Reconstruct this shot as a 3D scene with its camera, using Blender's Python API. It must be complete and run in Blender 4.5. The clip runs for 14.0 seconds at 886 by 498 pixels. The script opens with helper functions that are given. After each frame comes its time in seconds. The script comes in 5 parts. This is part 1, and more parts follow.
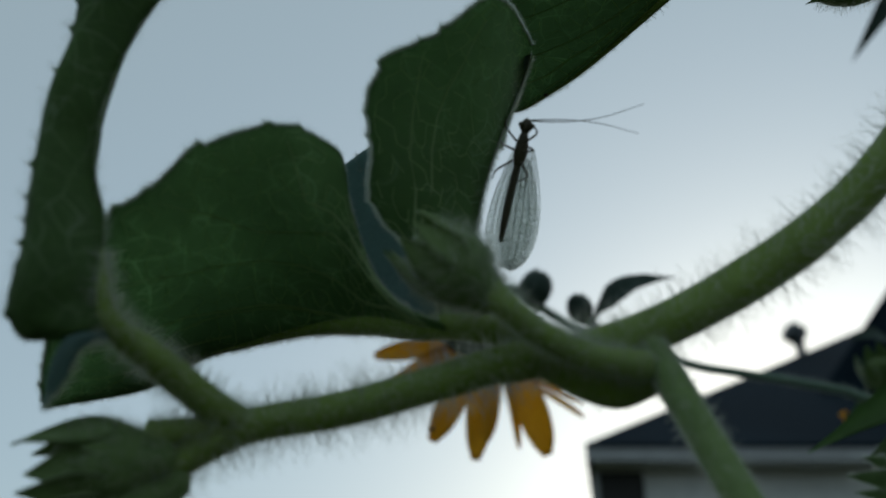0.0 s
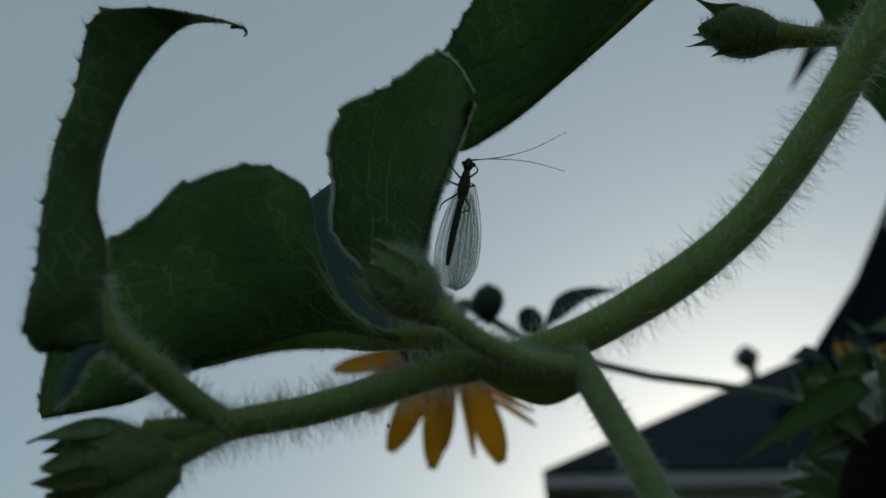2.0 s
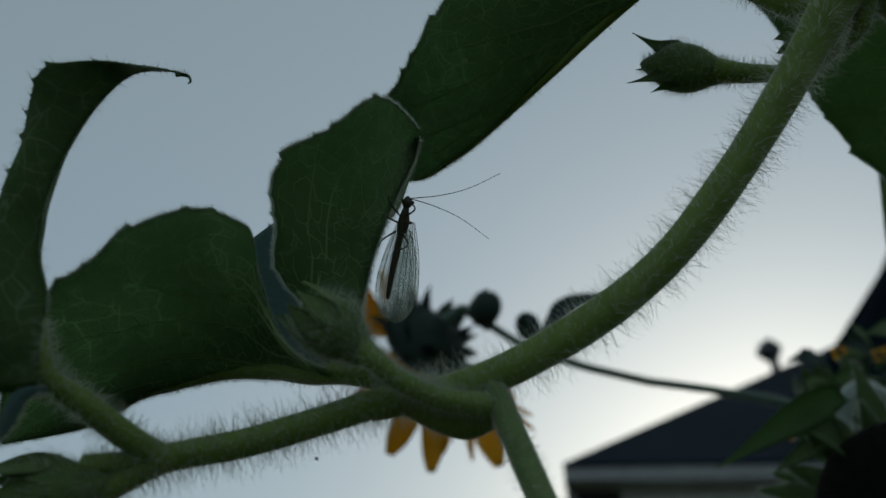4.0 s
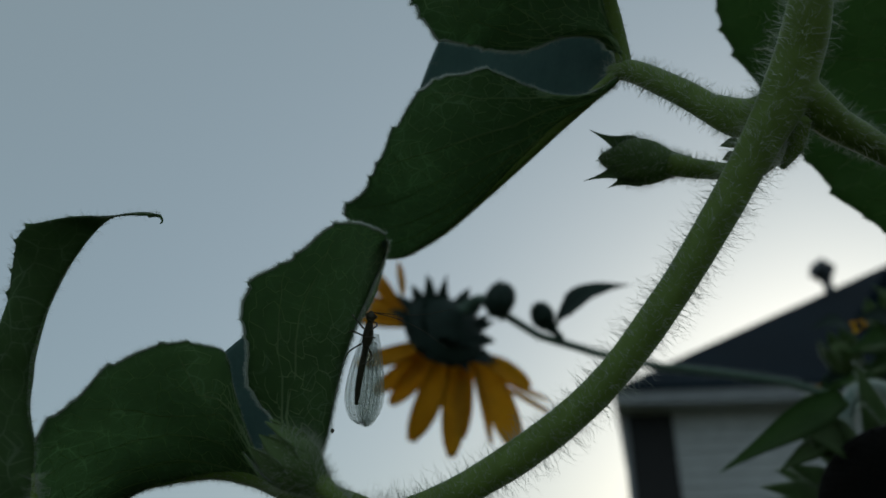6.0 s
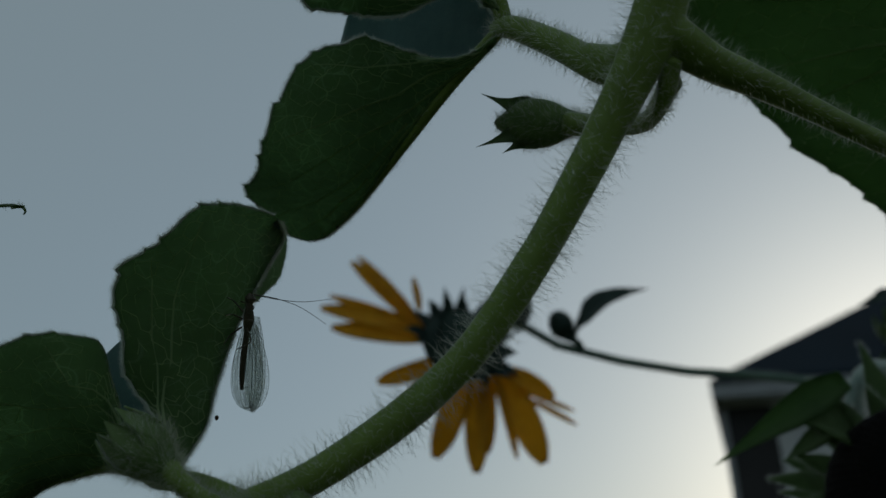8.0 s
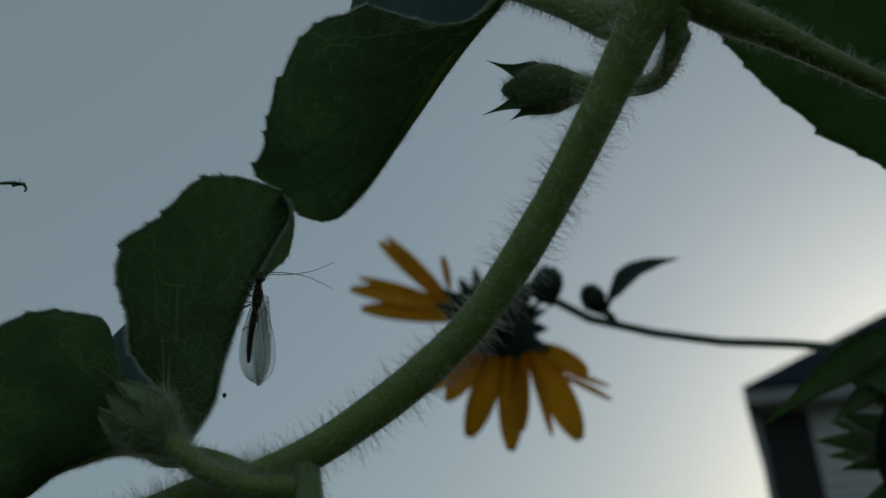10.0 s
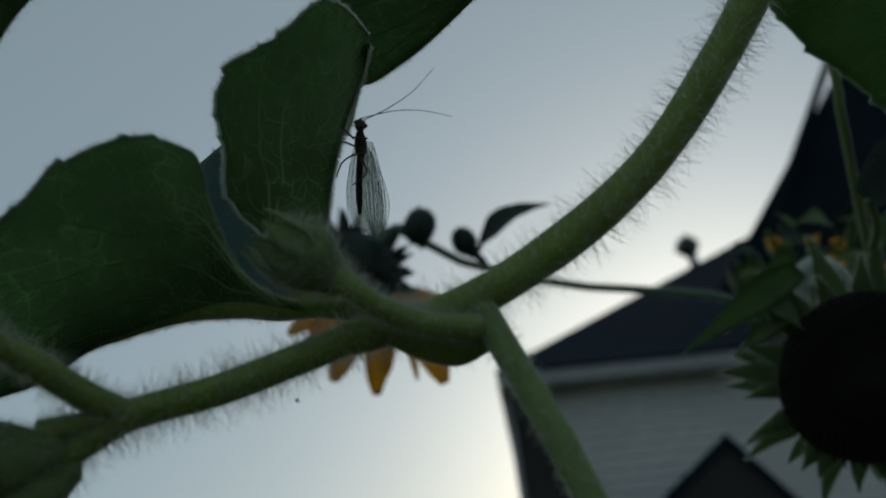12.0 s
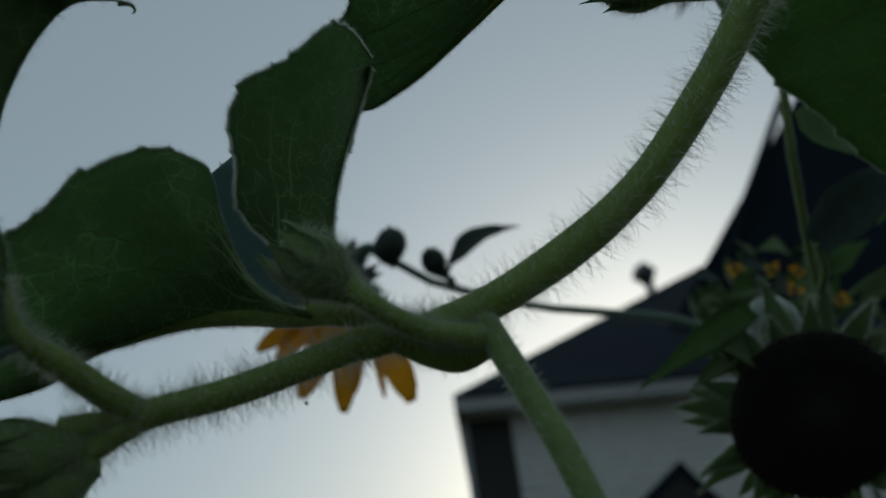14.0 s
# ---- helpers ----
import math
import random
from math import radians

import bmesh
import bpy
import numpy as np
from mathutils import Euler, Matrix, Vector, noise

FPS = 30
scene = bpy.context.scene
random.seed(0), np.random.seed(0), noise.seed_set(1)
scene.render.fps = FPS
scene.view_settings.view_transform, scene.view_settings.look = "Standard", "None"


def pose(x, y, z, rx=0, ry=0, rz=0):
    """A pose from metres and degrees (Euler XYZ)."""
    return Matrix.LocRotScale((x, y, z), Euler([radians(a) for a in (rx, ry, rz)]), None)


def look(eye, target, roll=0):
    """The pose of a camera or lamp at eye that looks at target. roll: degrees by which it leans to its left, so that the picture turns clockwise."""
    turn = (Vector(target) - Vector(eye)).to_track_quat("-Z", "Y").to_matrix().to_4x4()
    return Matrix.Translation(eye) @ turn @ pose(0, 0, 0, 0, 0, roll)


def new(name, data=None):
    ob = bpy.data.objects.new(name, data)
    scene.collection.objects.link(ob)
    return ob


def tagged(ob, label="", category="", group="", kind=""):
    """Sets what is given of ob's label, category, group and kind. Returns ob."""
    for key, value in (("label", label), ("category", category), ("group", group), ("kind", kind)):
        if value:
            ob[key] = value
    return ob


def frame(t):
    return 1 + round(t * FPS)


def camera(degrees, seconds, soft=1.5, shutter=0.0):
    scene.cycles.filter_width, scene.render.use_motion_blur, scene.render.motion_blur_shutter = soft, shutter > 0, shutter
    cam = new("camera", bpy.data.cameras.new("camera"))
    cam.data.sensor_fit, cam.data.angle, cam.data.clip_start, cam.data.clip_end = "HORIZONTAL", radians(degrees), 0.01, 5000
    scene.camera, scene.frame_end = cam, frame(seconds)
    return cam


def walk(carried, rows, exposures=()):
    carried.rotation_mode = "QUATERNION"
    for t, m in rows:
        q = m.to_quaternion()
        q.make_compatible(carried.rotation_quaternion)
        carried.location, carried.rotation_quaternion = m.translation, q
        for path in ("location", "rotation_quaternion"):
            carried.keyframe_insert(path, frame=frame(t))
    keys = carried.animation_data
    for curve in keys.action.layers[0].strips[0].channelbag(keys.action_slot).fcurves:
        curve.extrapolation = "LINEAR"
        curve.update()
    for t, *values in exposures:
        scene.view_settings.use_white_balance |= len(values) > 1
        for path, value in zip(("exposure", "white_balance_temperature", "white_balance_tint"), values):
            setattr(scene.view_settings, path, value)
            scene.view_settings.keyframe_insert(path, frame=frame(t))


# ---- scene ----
LENS = 49.2
cam = camera(LENS, 14.0, soft=1.5, shutter=0.12)
cam.data.dof.use_dof = True
cam.data.dof.focus_distance = 0.135
cam.data.dof.aperture_fstop = 25.0
cam.data.dof.aperture_blades = 0
# seconds, eye, Euler angles
PATH = [
    (0.0, 0.0000, 0.0000, 1.2500, 120.00, -0.00, 0.00),
    (0.5, -0.0011, -0.0092, 1.2419, 120.61, 1.04, -1.71),
    (1.0, 0.0015, -0.0101, 1.2429, 120.85, 1.50, -1.55),
    (1.5, 0.0002, -0.0102, 1.2416, 121.27, 1.70, -1.53),
    (2.0, 0.0002, -0.0132, 1.2416, 121.65, 1.85, -1.97),
    (2.5, 0.0050, -0.0143, 1.2419, 121.99, 1.93, -1.62),
    (3.0, 0.0066, -0.0158, 1.2418, 122.33, 1.93, -0.97),
    (3.2, 0.0081, -0.0169, 1.2414, 122.36, 1.46, -1.06),
    (5.3, 0.0149, -0.0346, 1.2559, 118.87, 1.67, 0.03),
    (5.5, 0.0178, -0.0380, 1.2587, 119.08, 2.07, 0.92),
    (6.0, 0.0237, -0.0412, 1.2612, 117.02, 1.25, 2.33),
    (6.5, 0.0365, -0.0423, 1.2646, 117.49, 2.02, 2.99),
    (7.0, 0.0429, -0.0350, 1.2630, 117.24, 1.06, 5.57),
    (7.5, 0.0552, -0.0319, 1.2623, 117.66, 0.70, 6.94),
    (7.7, 0.0519, -0.0320, 1.2605, 117.28, 1.35, 7.51),
    (9.8, 0.0571, -0.0240, 1.2566, 118.03, 1.98, 10.29),
    (10.0, 0.0537, -0.0255, 1.2553, 118.17, 2.36, 10.43),
    (10.5, 0.0200, -0.0275, 1.2603, 118.56, 8.33, 4.14),
    (11.0, 0.0152, -0.0183, 1.2514, 116.76, 8.37, -0.09),
    (11.5, 0.0130, -0.0171, 1.2480, 117.59, 7.54, -1.22),
    (12.0, 0.0053, -0.0125, 1.2481, 116.21, 7.11, -2.93),
    (12.5, 0.0048, -0.0135, 1.2468, 116.62, 7.45, -4.20),
    (13.0, 0.0026, -0.0132, 1.2454, 116.82, 7.39, -4.98),
    (13.5, 0.0039, -0.0155, 1.2434, 117.64, 7.72, -5.87),
    (14.0, -0.0004, -0.0168, 1.2451, 117.26, 7.21, -5.61),
]
walk(cam, [(t, pose(x, y, z, a, b, c)) for t, x, y, z, a, b, c in PATH],
     exposures=[(0.0, 1.53), (0.5, 1.38), (1.5, 1.19), (2.5, 1.06), (3.0, 1.07), (5.5, 1.13), (6.0, 1.09), (6.5, 0.9), (7.5, 0.81), (10.0, 0.74),
                (10.5, 0.81), (11.0, 0.98), (12.0, 0.99), (14.0, 1.01)])

# ---- light: a hazy dusk sky, the sun low behind the house ----
SUN_AZ, SUN_EL = 21.0, 13.5
world = bpy.data.worlds.new("dusk")
scene.world = world
world.use_nodes = True
wn = world.node_tree.nodes
sky = wn.new("ShaderNodeTexSky")
sky.sky_type = "NISHITA"
sky.sun_disc = False
sky.sun_elevation = radians(SUN_EL)
sky.sun_rotation = radians(SUN_AZ)
sky.air_density, sky.dust_density, sky.ozone_density = 1.2, 2.5, 4.5
# thin high haze greys the sky
grey = wn.new("ShaderNodeHueSaturation")
grey.inputs["Saturation"].default_value, grey.inputs["Value"].default_value = 1.05, 0.275
haze = wn.new("ShaderNodeMix")
haze.data_type, haze.blend_type = "RGBA", "ADD"
haze.inputs[0].default_value = 1.0
haze.inputs[7].default_value = (1.21, 1.47, 1.4, 1)
wn["Background"].inputs["Strength"].default_value = 0.075
world.node_tree.links.new(sky.outputs["Color"], grey.inputs["Color"])
world.node_tree.links.new(grey.outputs["Color"], haze.inputs[6])
world.node_tree.links.new(haze.outputs[2], wn["Background"].inputs["Color"])
sun = new("sun", bpy.data.lights.new("sun", "SUN"))
sun.data.energy, sun.data.angle, sun.data.color = 0.6, radians(10), (1.0, 0.88, 0.72)
sun.matrix_world = look((30 * math.sin(radians(SUN_AZ)), 30, 30 * math.tan(radians(SUN_EL))), (0, 0, 0))


# ---- materials ----
def base_mat(name):
    m = bpy.data.materials.new(name)
    m.use_nodes = True
    nt = m.node_tree
    return m, nt, nt.nodes["Principled BSDF"], nt.nodes["Material Output"]


def node(nt, kind, **values):
    n = nt.nodes.new(kind)
    for k, val in values.items():
        n.inputs[k.replace("_", " ")].default_value = val
    return n


def mix_col(nt, fac, a, b):
    """A colour mix; fac, a and b are values or sockets."""
    n = nt.nodes.new("ShaderNodeMix")
    n.data_type = "RGBA"
    for i, s in ((0, fac), (6, a), (7, b)):
        if isinstance(s, (int, float, tuple)):
            n.inputs[i].default_value = s if not isinstance(s, tuple) else (*s, 1)
        else:
            nt.links.new(s, n.inputs[i])
    return n.outputs[2]


def ramp(nt, fac, lo, hi):
    n = nt.nodes.new("ShaderNodeMapRange")
    n.inputs["From Min"].default_value, n.inputs["From Max"].default_value = lo, hi
    nt.links.new(fac, n.inputs["Value"])
    return n.outputs["Result"]


def plant_mat(name, col, dark, scale=900, rough=0.6, translucent=0.0, trans_col=None, bump=0.2, veins=None, vein_col=None, sheen=0.0):
    """A plant surface: mottled at two scales, with fine relief; leaves let light through and may show a net of veins."""
    m, nt, bsdf, out = base_mat(name)
    tc = nt.nodes.new("ShaderNodeTexCoord")
    n1 = node(nt, "ShaderNodeTexNoise", Scale=scale * 0.12, Detail=4.0)
    n2 = node(nt, "ShaderNodeTexNoise", Scale=scale, Detail=6.0)
    for n in (n1, n2):
        nt.links.new(tc.outputs["Object"], n.inputs["Vector"])
    c1 = mix_col(nt, ramp(nt, n1.outputs["Fac"], 0.3, 0.7), dark, col)
    c2 = mix_col(nt, ramp(nt, n2.outputs["Fac"], 0.35, 0.9), c1, tuple(min(1, 1.35 * v) for v in col))
    t1 = None
    if trans_col:
        t1 = mix_col(nt, ramp(nt, n1.outputs["Fac"], 0.3, 0.7), tuple(0.82 * v for v in trans_col), trans_col)
    height = n2.outputs["Fac"]
    if veins:
        warp = node(nt, "ShaderNodeTexNoise", Scale=veins * 0.6, Detail=0.0)
        nt.links.new(tc.outputs["Object"], warp.inputs["Vector"])
        add = nt.nodes.new("ShaderNodeVectorMath")
        add.operation = "MULTIPLY_ADD"
        nt.links.new(warp.outputs["Color"], add.inputs[0])
        add.inputs[1].default_value = (1.5 / veins,) * 3
        nt.links.new(tc.outputs["Object"], add.inputs[2])
        net = []
        for sc, wide in ((veins, 0.03), (veins * 2.1, 0.036)):
            vo = node(nt, "ShaderNodeTexVoronoi", Scale=sc)
            vo.feature = "DISTANCE_TO_EDGE"
            nt.links.new(add.outputs[0], vo.inputs["Vector"])
            net.append(ramp(nt, vo.outputs["Distance"], wide, wide * 0.2))
        half = nt.nodes.new("ShaderNodeMath")
        half.operation = "MULTIPLY_ADD"
        nt.links.new(net[1], half.inputs[0])
        half.inputs[1].default_value = 0.5
        nt.links.new(net[0], half.inputs[2])
        half.use_clamp = True
        fac = nt.nodes.new("ShaderNodeMath")
        fac.operation = "MULTIPLY"
        soft_net = node(nt, "ShaderNodeMath")
        soft_net.operation = "MULTIPLY"
        soft_net.inputs[1].default_value = 0.8
        gaps = node(nt, "ShaderNodeTexNoise", Scale=veins * 0.9, Detail=1.0)
        nt.links.new(tc.outputs["Object"], gaps.inputs["Vector"])
        broken = nt.nodes.new("ShaderNodeMath")
        broken.operation = "MULTIPLY"
        nt.links.new(half.outputs[0], broken.inputs[0])
        nt.links.new(ramp(nt, gaps.outputs["Fac"], 0.32, 0.48), broken.inputs[1])
        nt.links.new(broken.outputs[0], fac.inputs[0])
        nt.links.new(ramp(nt, n1.outputs["Fac"], 0.3, 0.62), soft_net.inputs[0])
        nt.links.new(soft_net.outputs[0], fac.inputs[1])
        c2 = mix_col(nt, fac.outputs[0], c2, vein_col)
        if t1:
            t1 = mix_col(nt, fac.outputs[0], t1, tuple(min(0.97, 1.75 * v) for v in trans_col))
    nt.links.new(c2, bsdf.inputs["Base Color"])
    bsdf.inputs["Roughness"].default_value = rough
    bsdf.inputs["Specular IOR Level"].default_value = 0.3
    bsdf.inputs["Sheen Weight"].default_value, bsdf.inputs["Sheen Roughness"].default_value = sheen, 0.28
    bp = node(nt, "ShaderNodeBump", Strength=bump, Distance=0.0002)
    nt.links.new(height, bp.inputs["Height"])
    nt.links.new(bp.outputs["Normal"], bsdf.inputs["Normal"])
    if translucent:
        tr = nt.nodes.new("ShaderNodeBsdfTranslucent")
        if t1:
            nt.links.new(t1, tr.inputs["Color"])
        else:
            nt.links.new(c2, tr.inputs["Color"])
        mx = node(nt, "ShaderNodeMixShader", Fac=translucent)
        nt.links.new(bsdf.outputs[0], mx.inputs[1])
        nt.links.new(tr.outputs[0], mx.inputs[2])
        nt.links.new(mx.outputs[0], out.inputs["Surface"])
    return m


LEAF = plant_mat("leaf_underside", (0.11, 0.19, 0.06), (0.075, 0.135, 0.042), 700, 0.7, 0.6, (0.3, 0.44, 0.25), 0.35,
                 veins=260, vein_col=(0.36, 0.42, 0.3))
LEAF_BROAD = plant_mat("broad_leaf_underside", (0.11, 0.17, 0.07), (0.07, 0.12, 0.05), 500, 0.7, 0.6, (0.24, 0.39, 0.17), 0.35)
# margin down; its backlit rim glow is put into the pale colour
MARGIN_GLOW = plant_mat("pale_margin_glow", (0.6, 0.66, 0.58), (0.48, 0.54, 0.46), 1500, 0.8, 0.5, (0.8, 0.86, 0.78))
# downy upper face; the sky's grazing sheen is put into its grey-blue
LEAF_TOP = plant_mat("leaf_downy_face_sky_sheen", (0.15, 0.23, 0.225), (0.11, 0.175, 0.17), 1500, 0.85, 0.6, (0.24, 0.36, 0.33), 0.5)
VEIN = plant_mat("leaf_veinlet", (0.3, 0.4, 0.19), (0.24, 0.33, 0.15), 1500, 0.7, 0.7, (0.8, 0.92, 0.56))
DOWNY = plant_mat("downy_neck", (0.3, 0.38, 0.34), (0.22, 0.3, 0.27), 900, 0.85, 0.2, (0.4, 0.5, 0.42), 0.4, sheen=0.6)
RIB = plant_mat("leaf_rib", (0.25, 0.34, 0.17), (0.2, 0.28, 0.13), 900, 0.7, 0.5, (0.8, 0.92, 0.58))
STEM = plant_mat("stem_green", (0.205, 0.29, 0.066), (0.168, 0.235, 0.052), 300, 0.5, 0.25, (0.14, 0.27, 0.07), 0.15, sheen=1.0)
STALK = plant_mat("pale_stalk", (0.175, 0.25, 0.09), (0.135, 0.2, 0.07), 600, 0.6, 0.25, (0.15, 0.28, 0.09), 0.2, sheen=1.0)
BUD = plant_mat("bud_green", (0.18, 0.26, 0.1), (0.12, 0.19, 0.065), 700, 0.7, 0.35, (0.2, 0.3, 0.09), 0.5, sheen=0.8)
BRACT = plant_mat("bract_green", (0.17, 0.24, 0.11), (0.115, 0.17, 0.07), 400, 0.6, 0.55, (0.26, 0.37, 0.2), 0.3)
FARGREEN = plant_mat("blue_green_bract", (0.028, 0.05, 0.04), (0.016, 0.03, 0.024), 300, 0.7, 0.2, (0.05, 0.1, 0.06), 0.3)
FARSTALK = plant_mat("blue_green_stalk", (0.12, 0.19, 0.14), (0.085, 0.14, 0.105), 300, 0.7, 0.2, (0.07, 0.12, 0.08), 0.3, sheen=0.5)
PETAL = plant_mat("petal_yellow", (0.8, 0.47, 0.035), (0.64, 0.33, 0.02), 250, 0.6, 0.55, (0.93, 0.56, 0.03), 0.3)
DISC = plant_mat("dark_disc", (0.014, 0.01, 0.009), (0.006, 0.005, 0.005), 900, 0.8)
WITHERED = plant_mat("withered_brown", (0.09, 0.05, 0.03), (0.05, 0.03, 0.02), 3000, 0.8)
INSECT = plant_mat("insect_body", (0.09, 0.075, 0.05), (0.04, 0.035, 0.025), 4000, 0.4, 0.15, (0.1, 0.09, 0.04), 0.3)
WIRE = plant_mat("wing_vein", (0.3, 0.33, 0.26), (0.22, 0.25, 0.18), 4000, 0.4, 0.5, (0.5, 0.56, 0.45))


def wing_mat():
    m, nt, bsdf, out = base_mat("wing_membrane")
    nt.nodes.remove(bsdf)
    clear = nt.nodes.new("ShaderNodeBsdfTransparent")
    clear.inputs["Color"].default_value = (0.93, 0.95, 0.94, 1)
    milk = node(nt, "ShaderNodeBsdfTranslucent", Color=(0.85, 0.9, 0.85, 1))
    gloss = node(nt, "ShaderNodeBsdfGlossy", Color=(0.9, 0.95, 0.9, 1), Roughness=0.12)
    a, b = node(nt, "ShaderNodeMixShader", Fac=0.18), node(nt, "ShaderNodeMixShader", Fac=0.06)
    for s, d in ((clear.outputs[0], a.inputs[1]), (milk.outputs[0], a.inputs[2]), (a.outputs[0], b.inputs[1]),
                 (gloss.outputs[0], b.inputs[2]), (b.outputs[0], out.inputs["Surface"])):
        nt.links.new(s, d)
    return m


WING = wing_mat()


def hair_mat(name, col, clearness, through_light):
    """Glassy pale bristles."""
    m, nt, bsdf, out = base_mat(name)
    bsdf.inputs["Base Color"].default_value = (*col, 1)
    bsdf.inputs["Roughness"].default_value = 0.4
    glow = node(nt, "ShaderNodeBsdfTranslucent", Color=(0.95, 0.97, 0.92, 1))
    clear = nt.nodes.new("ShaderNodeBsdfTransparent")
    a, b = node(nt, "ShaderNodeMixShader", Fac=through_light), node(nt, "ShaderNodeMixShader", Fac=clearness)
    for s, d in ((bsdf.outputs[0], a.inputs[1]), (glow.outputs[0], a.inputs[2]), (a.outputs[0], b.inputs[1]),
                 (clear.outputs[0], b.inputs[2]), (b.outputs[0], out.inputs["Surface"])):
        nt.links.new(s, d)
    return m


HAIR = hair_mat("stem_hair", (0.16, 0.22, 0.08), 0.4, 0.75)
BUD_HAIR = hair_mat("bud_hair", (0.36, 0.42, 0.26), 0.3, 0.6)
DOWN = hair_mat("stem_down", (0.25, 0.32, 0.16), 0.6, 0.8)
FUZZ = hair_mat("white_fuzz", (0.9, 0.93, 0.88), 0.45, 0.65)


def wall_mat(name, col, dark, scale, rough, bump=0.3):
    m, nt, bsdf, _ = base_mat(name)
    tc = nt.nodes.new("ShaderNodeTexCoord")
    n1, n2 = node(nt, "ShaderNodeTexNoise", Scale=scale * 0.1, Detail=5.0), node(nt, "ShaderNodeTexNoise", Scale=scale, Detail=8.0)
    for n in (n1, n2):
        nt.links.new(tc.outputs["Object"], n.inputs["Vector"])
    c1 = mix_col(nt, ramp(nt, n1.outputs["Fac"], 0.3, 0.7), dark, col)
    c2 = mix_col(nt, ramp(nt, n2.outputs["Fac"], 0.4, 0.9), c1, tuple(0.75 * v for v in col))
    nt.links.new(c2, bsdf.inputs["Base Color"])
    bsdf.inputs["Roughness"].default_value = rough
    bsdf.inputs["Specular IOR Level"].default_value = 0.15
    bp = node(nt, "ShaderNodeBump", Strength=bump, Distance=0.01)
    nt.links.new(n2.outputs["Fac"], bp.inputs["Height"])
    nt.links.new(bp.outputs["Normal"], bsdf.inputs["Normal"])
    return m


SIDING = wall_mat("grey_siding", (0.63, 0.62, 0.61), (0.54, 0.53, 0.52), 6, 0.7)
TRIM = wall_mat("grey_trim", (0.36, 0.36, 0.37), (0.3, 0.3, 0.31), 8, 0.6)
SOFFIT = wall_mat("white_soffit", (0.8, 0.8, 0.8), (0.72, 0.72, 0.72), 8, 0.6)
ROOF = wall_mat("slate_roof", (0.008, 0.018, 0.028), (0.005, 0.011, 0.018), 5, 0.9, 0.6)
# dark porch boards, and the strip that draws the corner's shade
DARK_PORCH_AND_SHADE = wall_mat("dark_porch_and_shade", (0.05, 0.045, 0.045), (0.03, 0.03, 0.03), 5, 0.8)
SOIL = wall_mat("garden_soil", (0.08, 0.09, 0.045), (0.045, 0.05, 0.025), 3, 0.95, 0.8)
METAL = wall_mat("vent_metal", (0.1, 0.11, 0.12), (0.06, 0.07, 0.08), 8, 0.5)


# ---- mesh helpers ----
def mesh_of(name, verts, faces, mats, slots=None, smooth=True):
    me = bpy.data.meshes.new(name)
    me.from_pydata([tuple(p) for p in verts], [], faces)
    for m in mats if isinstance(mats, (list, tuple)) else [mats]:
        me.materials.append(m)
    if slots:
        me.polygons.foreach_set("material_index", slots)
    if smooth:
        me.polygons.foreach_set("use_smooth", [True] * len(me.polygons))
    me.update()
    return me


def thing(name, at, label, category, group="", kind=""):
    ob = new(name)
    ob.empty_display_size = 0.01
    ob.location = at
    return tagged(ob, label, category, group, kind)


ROOT = {}


def part(name, data, parent, label="", kind="", origin=None):
    """Links (verts, faces, material[, slots]) in world places as ONE mesh under a thing or a part of it."""
    base = ROOT.get(parent.name, Vector(parent.location) if parent.parent is None else Vector())
    at = Vector(origin) if origin is not None else base
    verts, faces, mats, *slots = data
    me = mesh_of(name, [Vector(v) - at for v in verts], faces, mats, slots[0] if slots else None)
    ob = new(name, me)
    ob.parent = parent
    ob.location = at - base
    ROOT[ob.name] = at
    return tagged(ob, label, "", "", kind)


def spline(points, n):
    """n+1 points along a Catmull-Rom curve through the given ones, evenly spaced."""
    p = [Vector(q) for q in points]
    p = [2 * p[0] - p[1]] + p + [2 * p[-1] - p[-2]]
    fine = []
    for i in range(1, len(p) - 2):
        a, b, c, d = p[i - 1:i + 3]
        for k in range(12):
            u = k / 12
            fine.append(0.5 * (2 * b + (c - a) * u + (2 * a - 5 * b + 4 * c - d) * u * u + (3 * b - a - 3 * c + d) * u ** 3))
    fine.append(p[-2])
    run = [0.0]
    for a, b in zip(fine, fine[1:]):
        run.append(run[-1] + (b - a).length)
    out, j = [], 0
    for k in range(n + 1):
        s = run[-1] * k / n
        while j < len(run) - 2 and run[j + 1] < s:
            j += 1
        u = (s - run[j]) / max(1e-12, run[j + 1] - run[j])
        out.append(fine[j].lerp(fine[j + 1], min(1, max(0, u))))
    return out


def through_mid(a, m, b, u):
    return a * (2 * (u - 0.5) * (u - 1)) + m * (4 * u * (1 - u)) + b * (2 * u * (u - 0.5))


def lerp_list(values, u):
    f = u * (len(values) - 1)
    i = min(int(f), len(values) - 2)
    return values[i] + (values[i + 1] - values[i]) * (f - i)


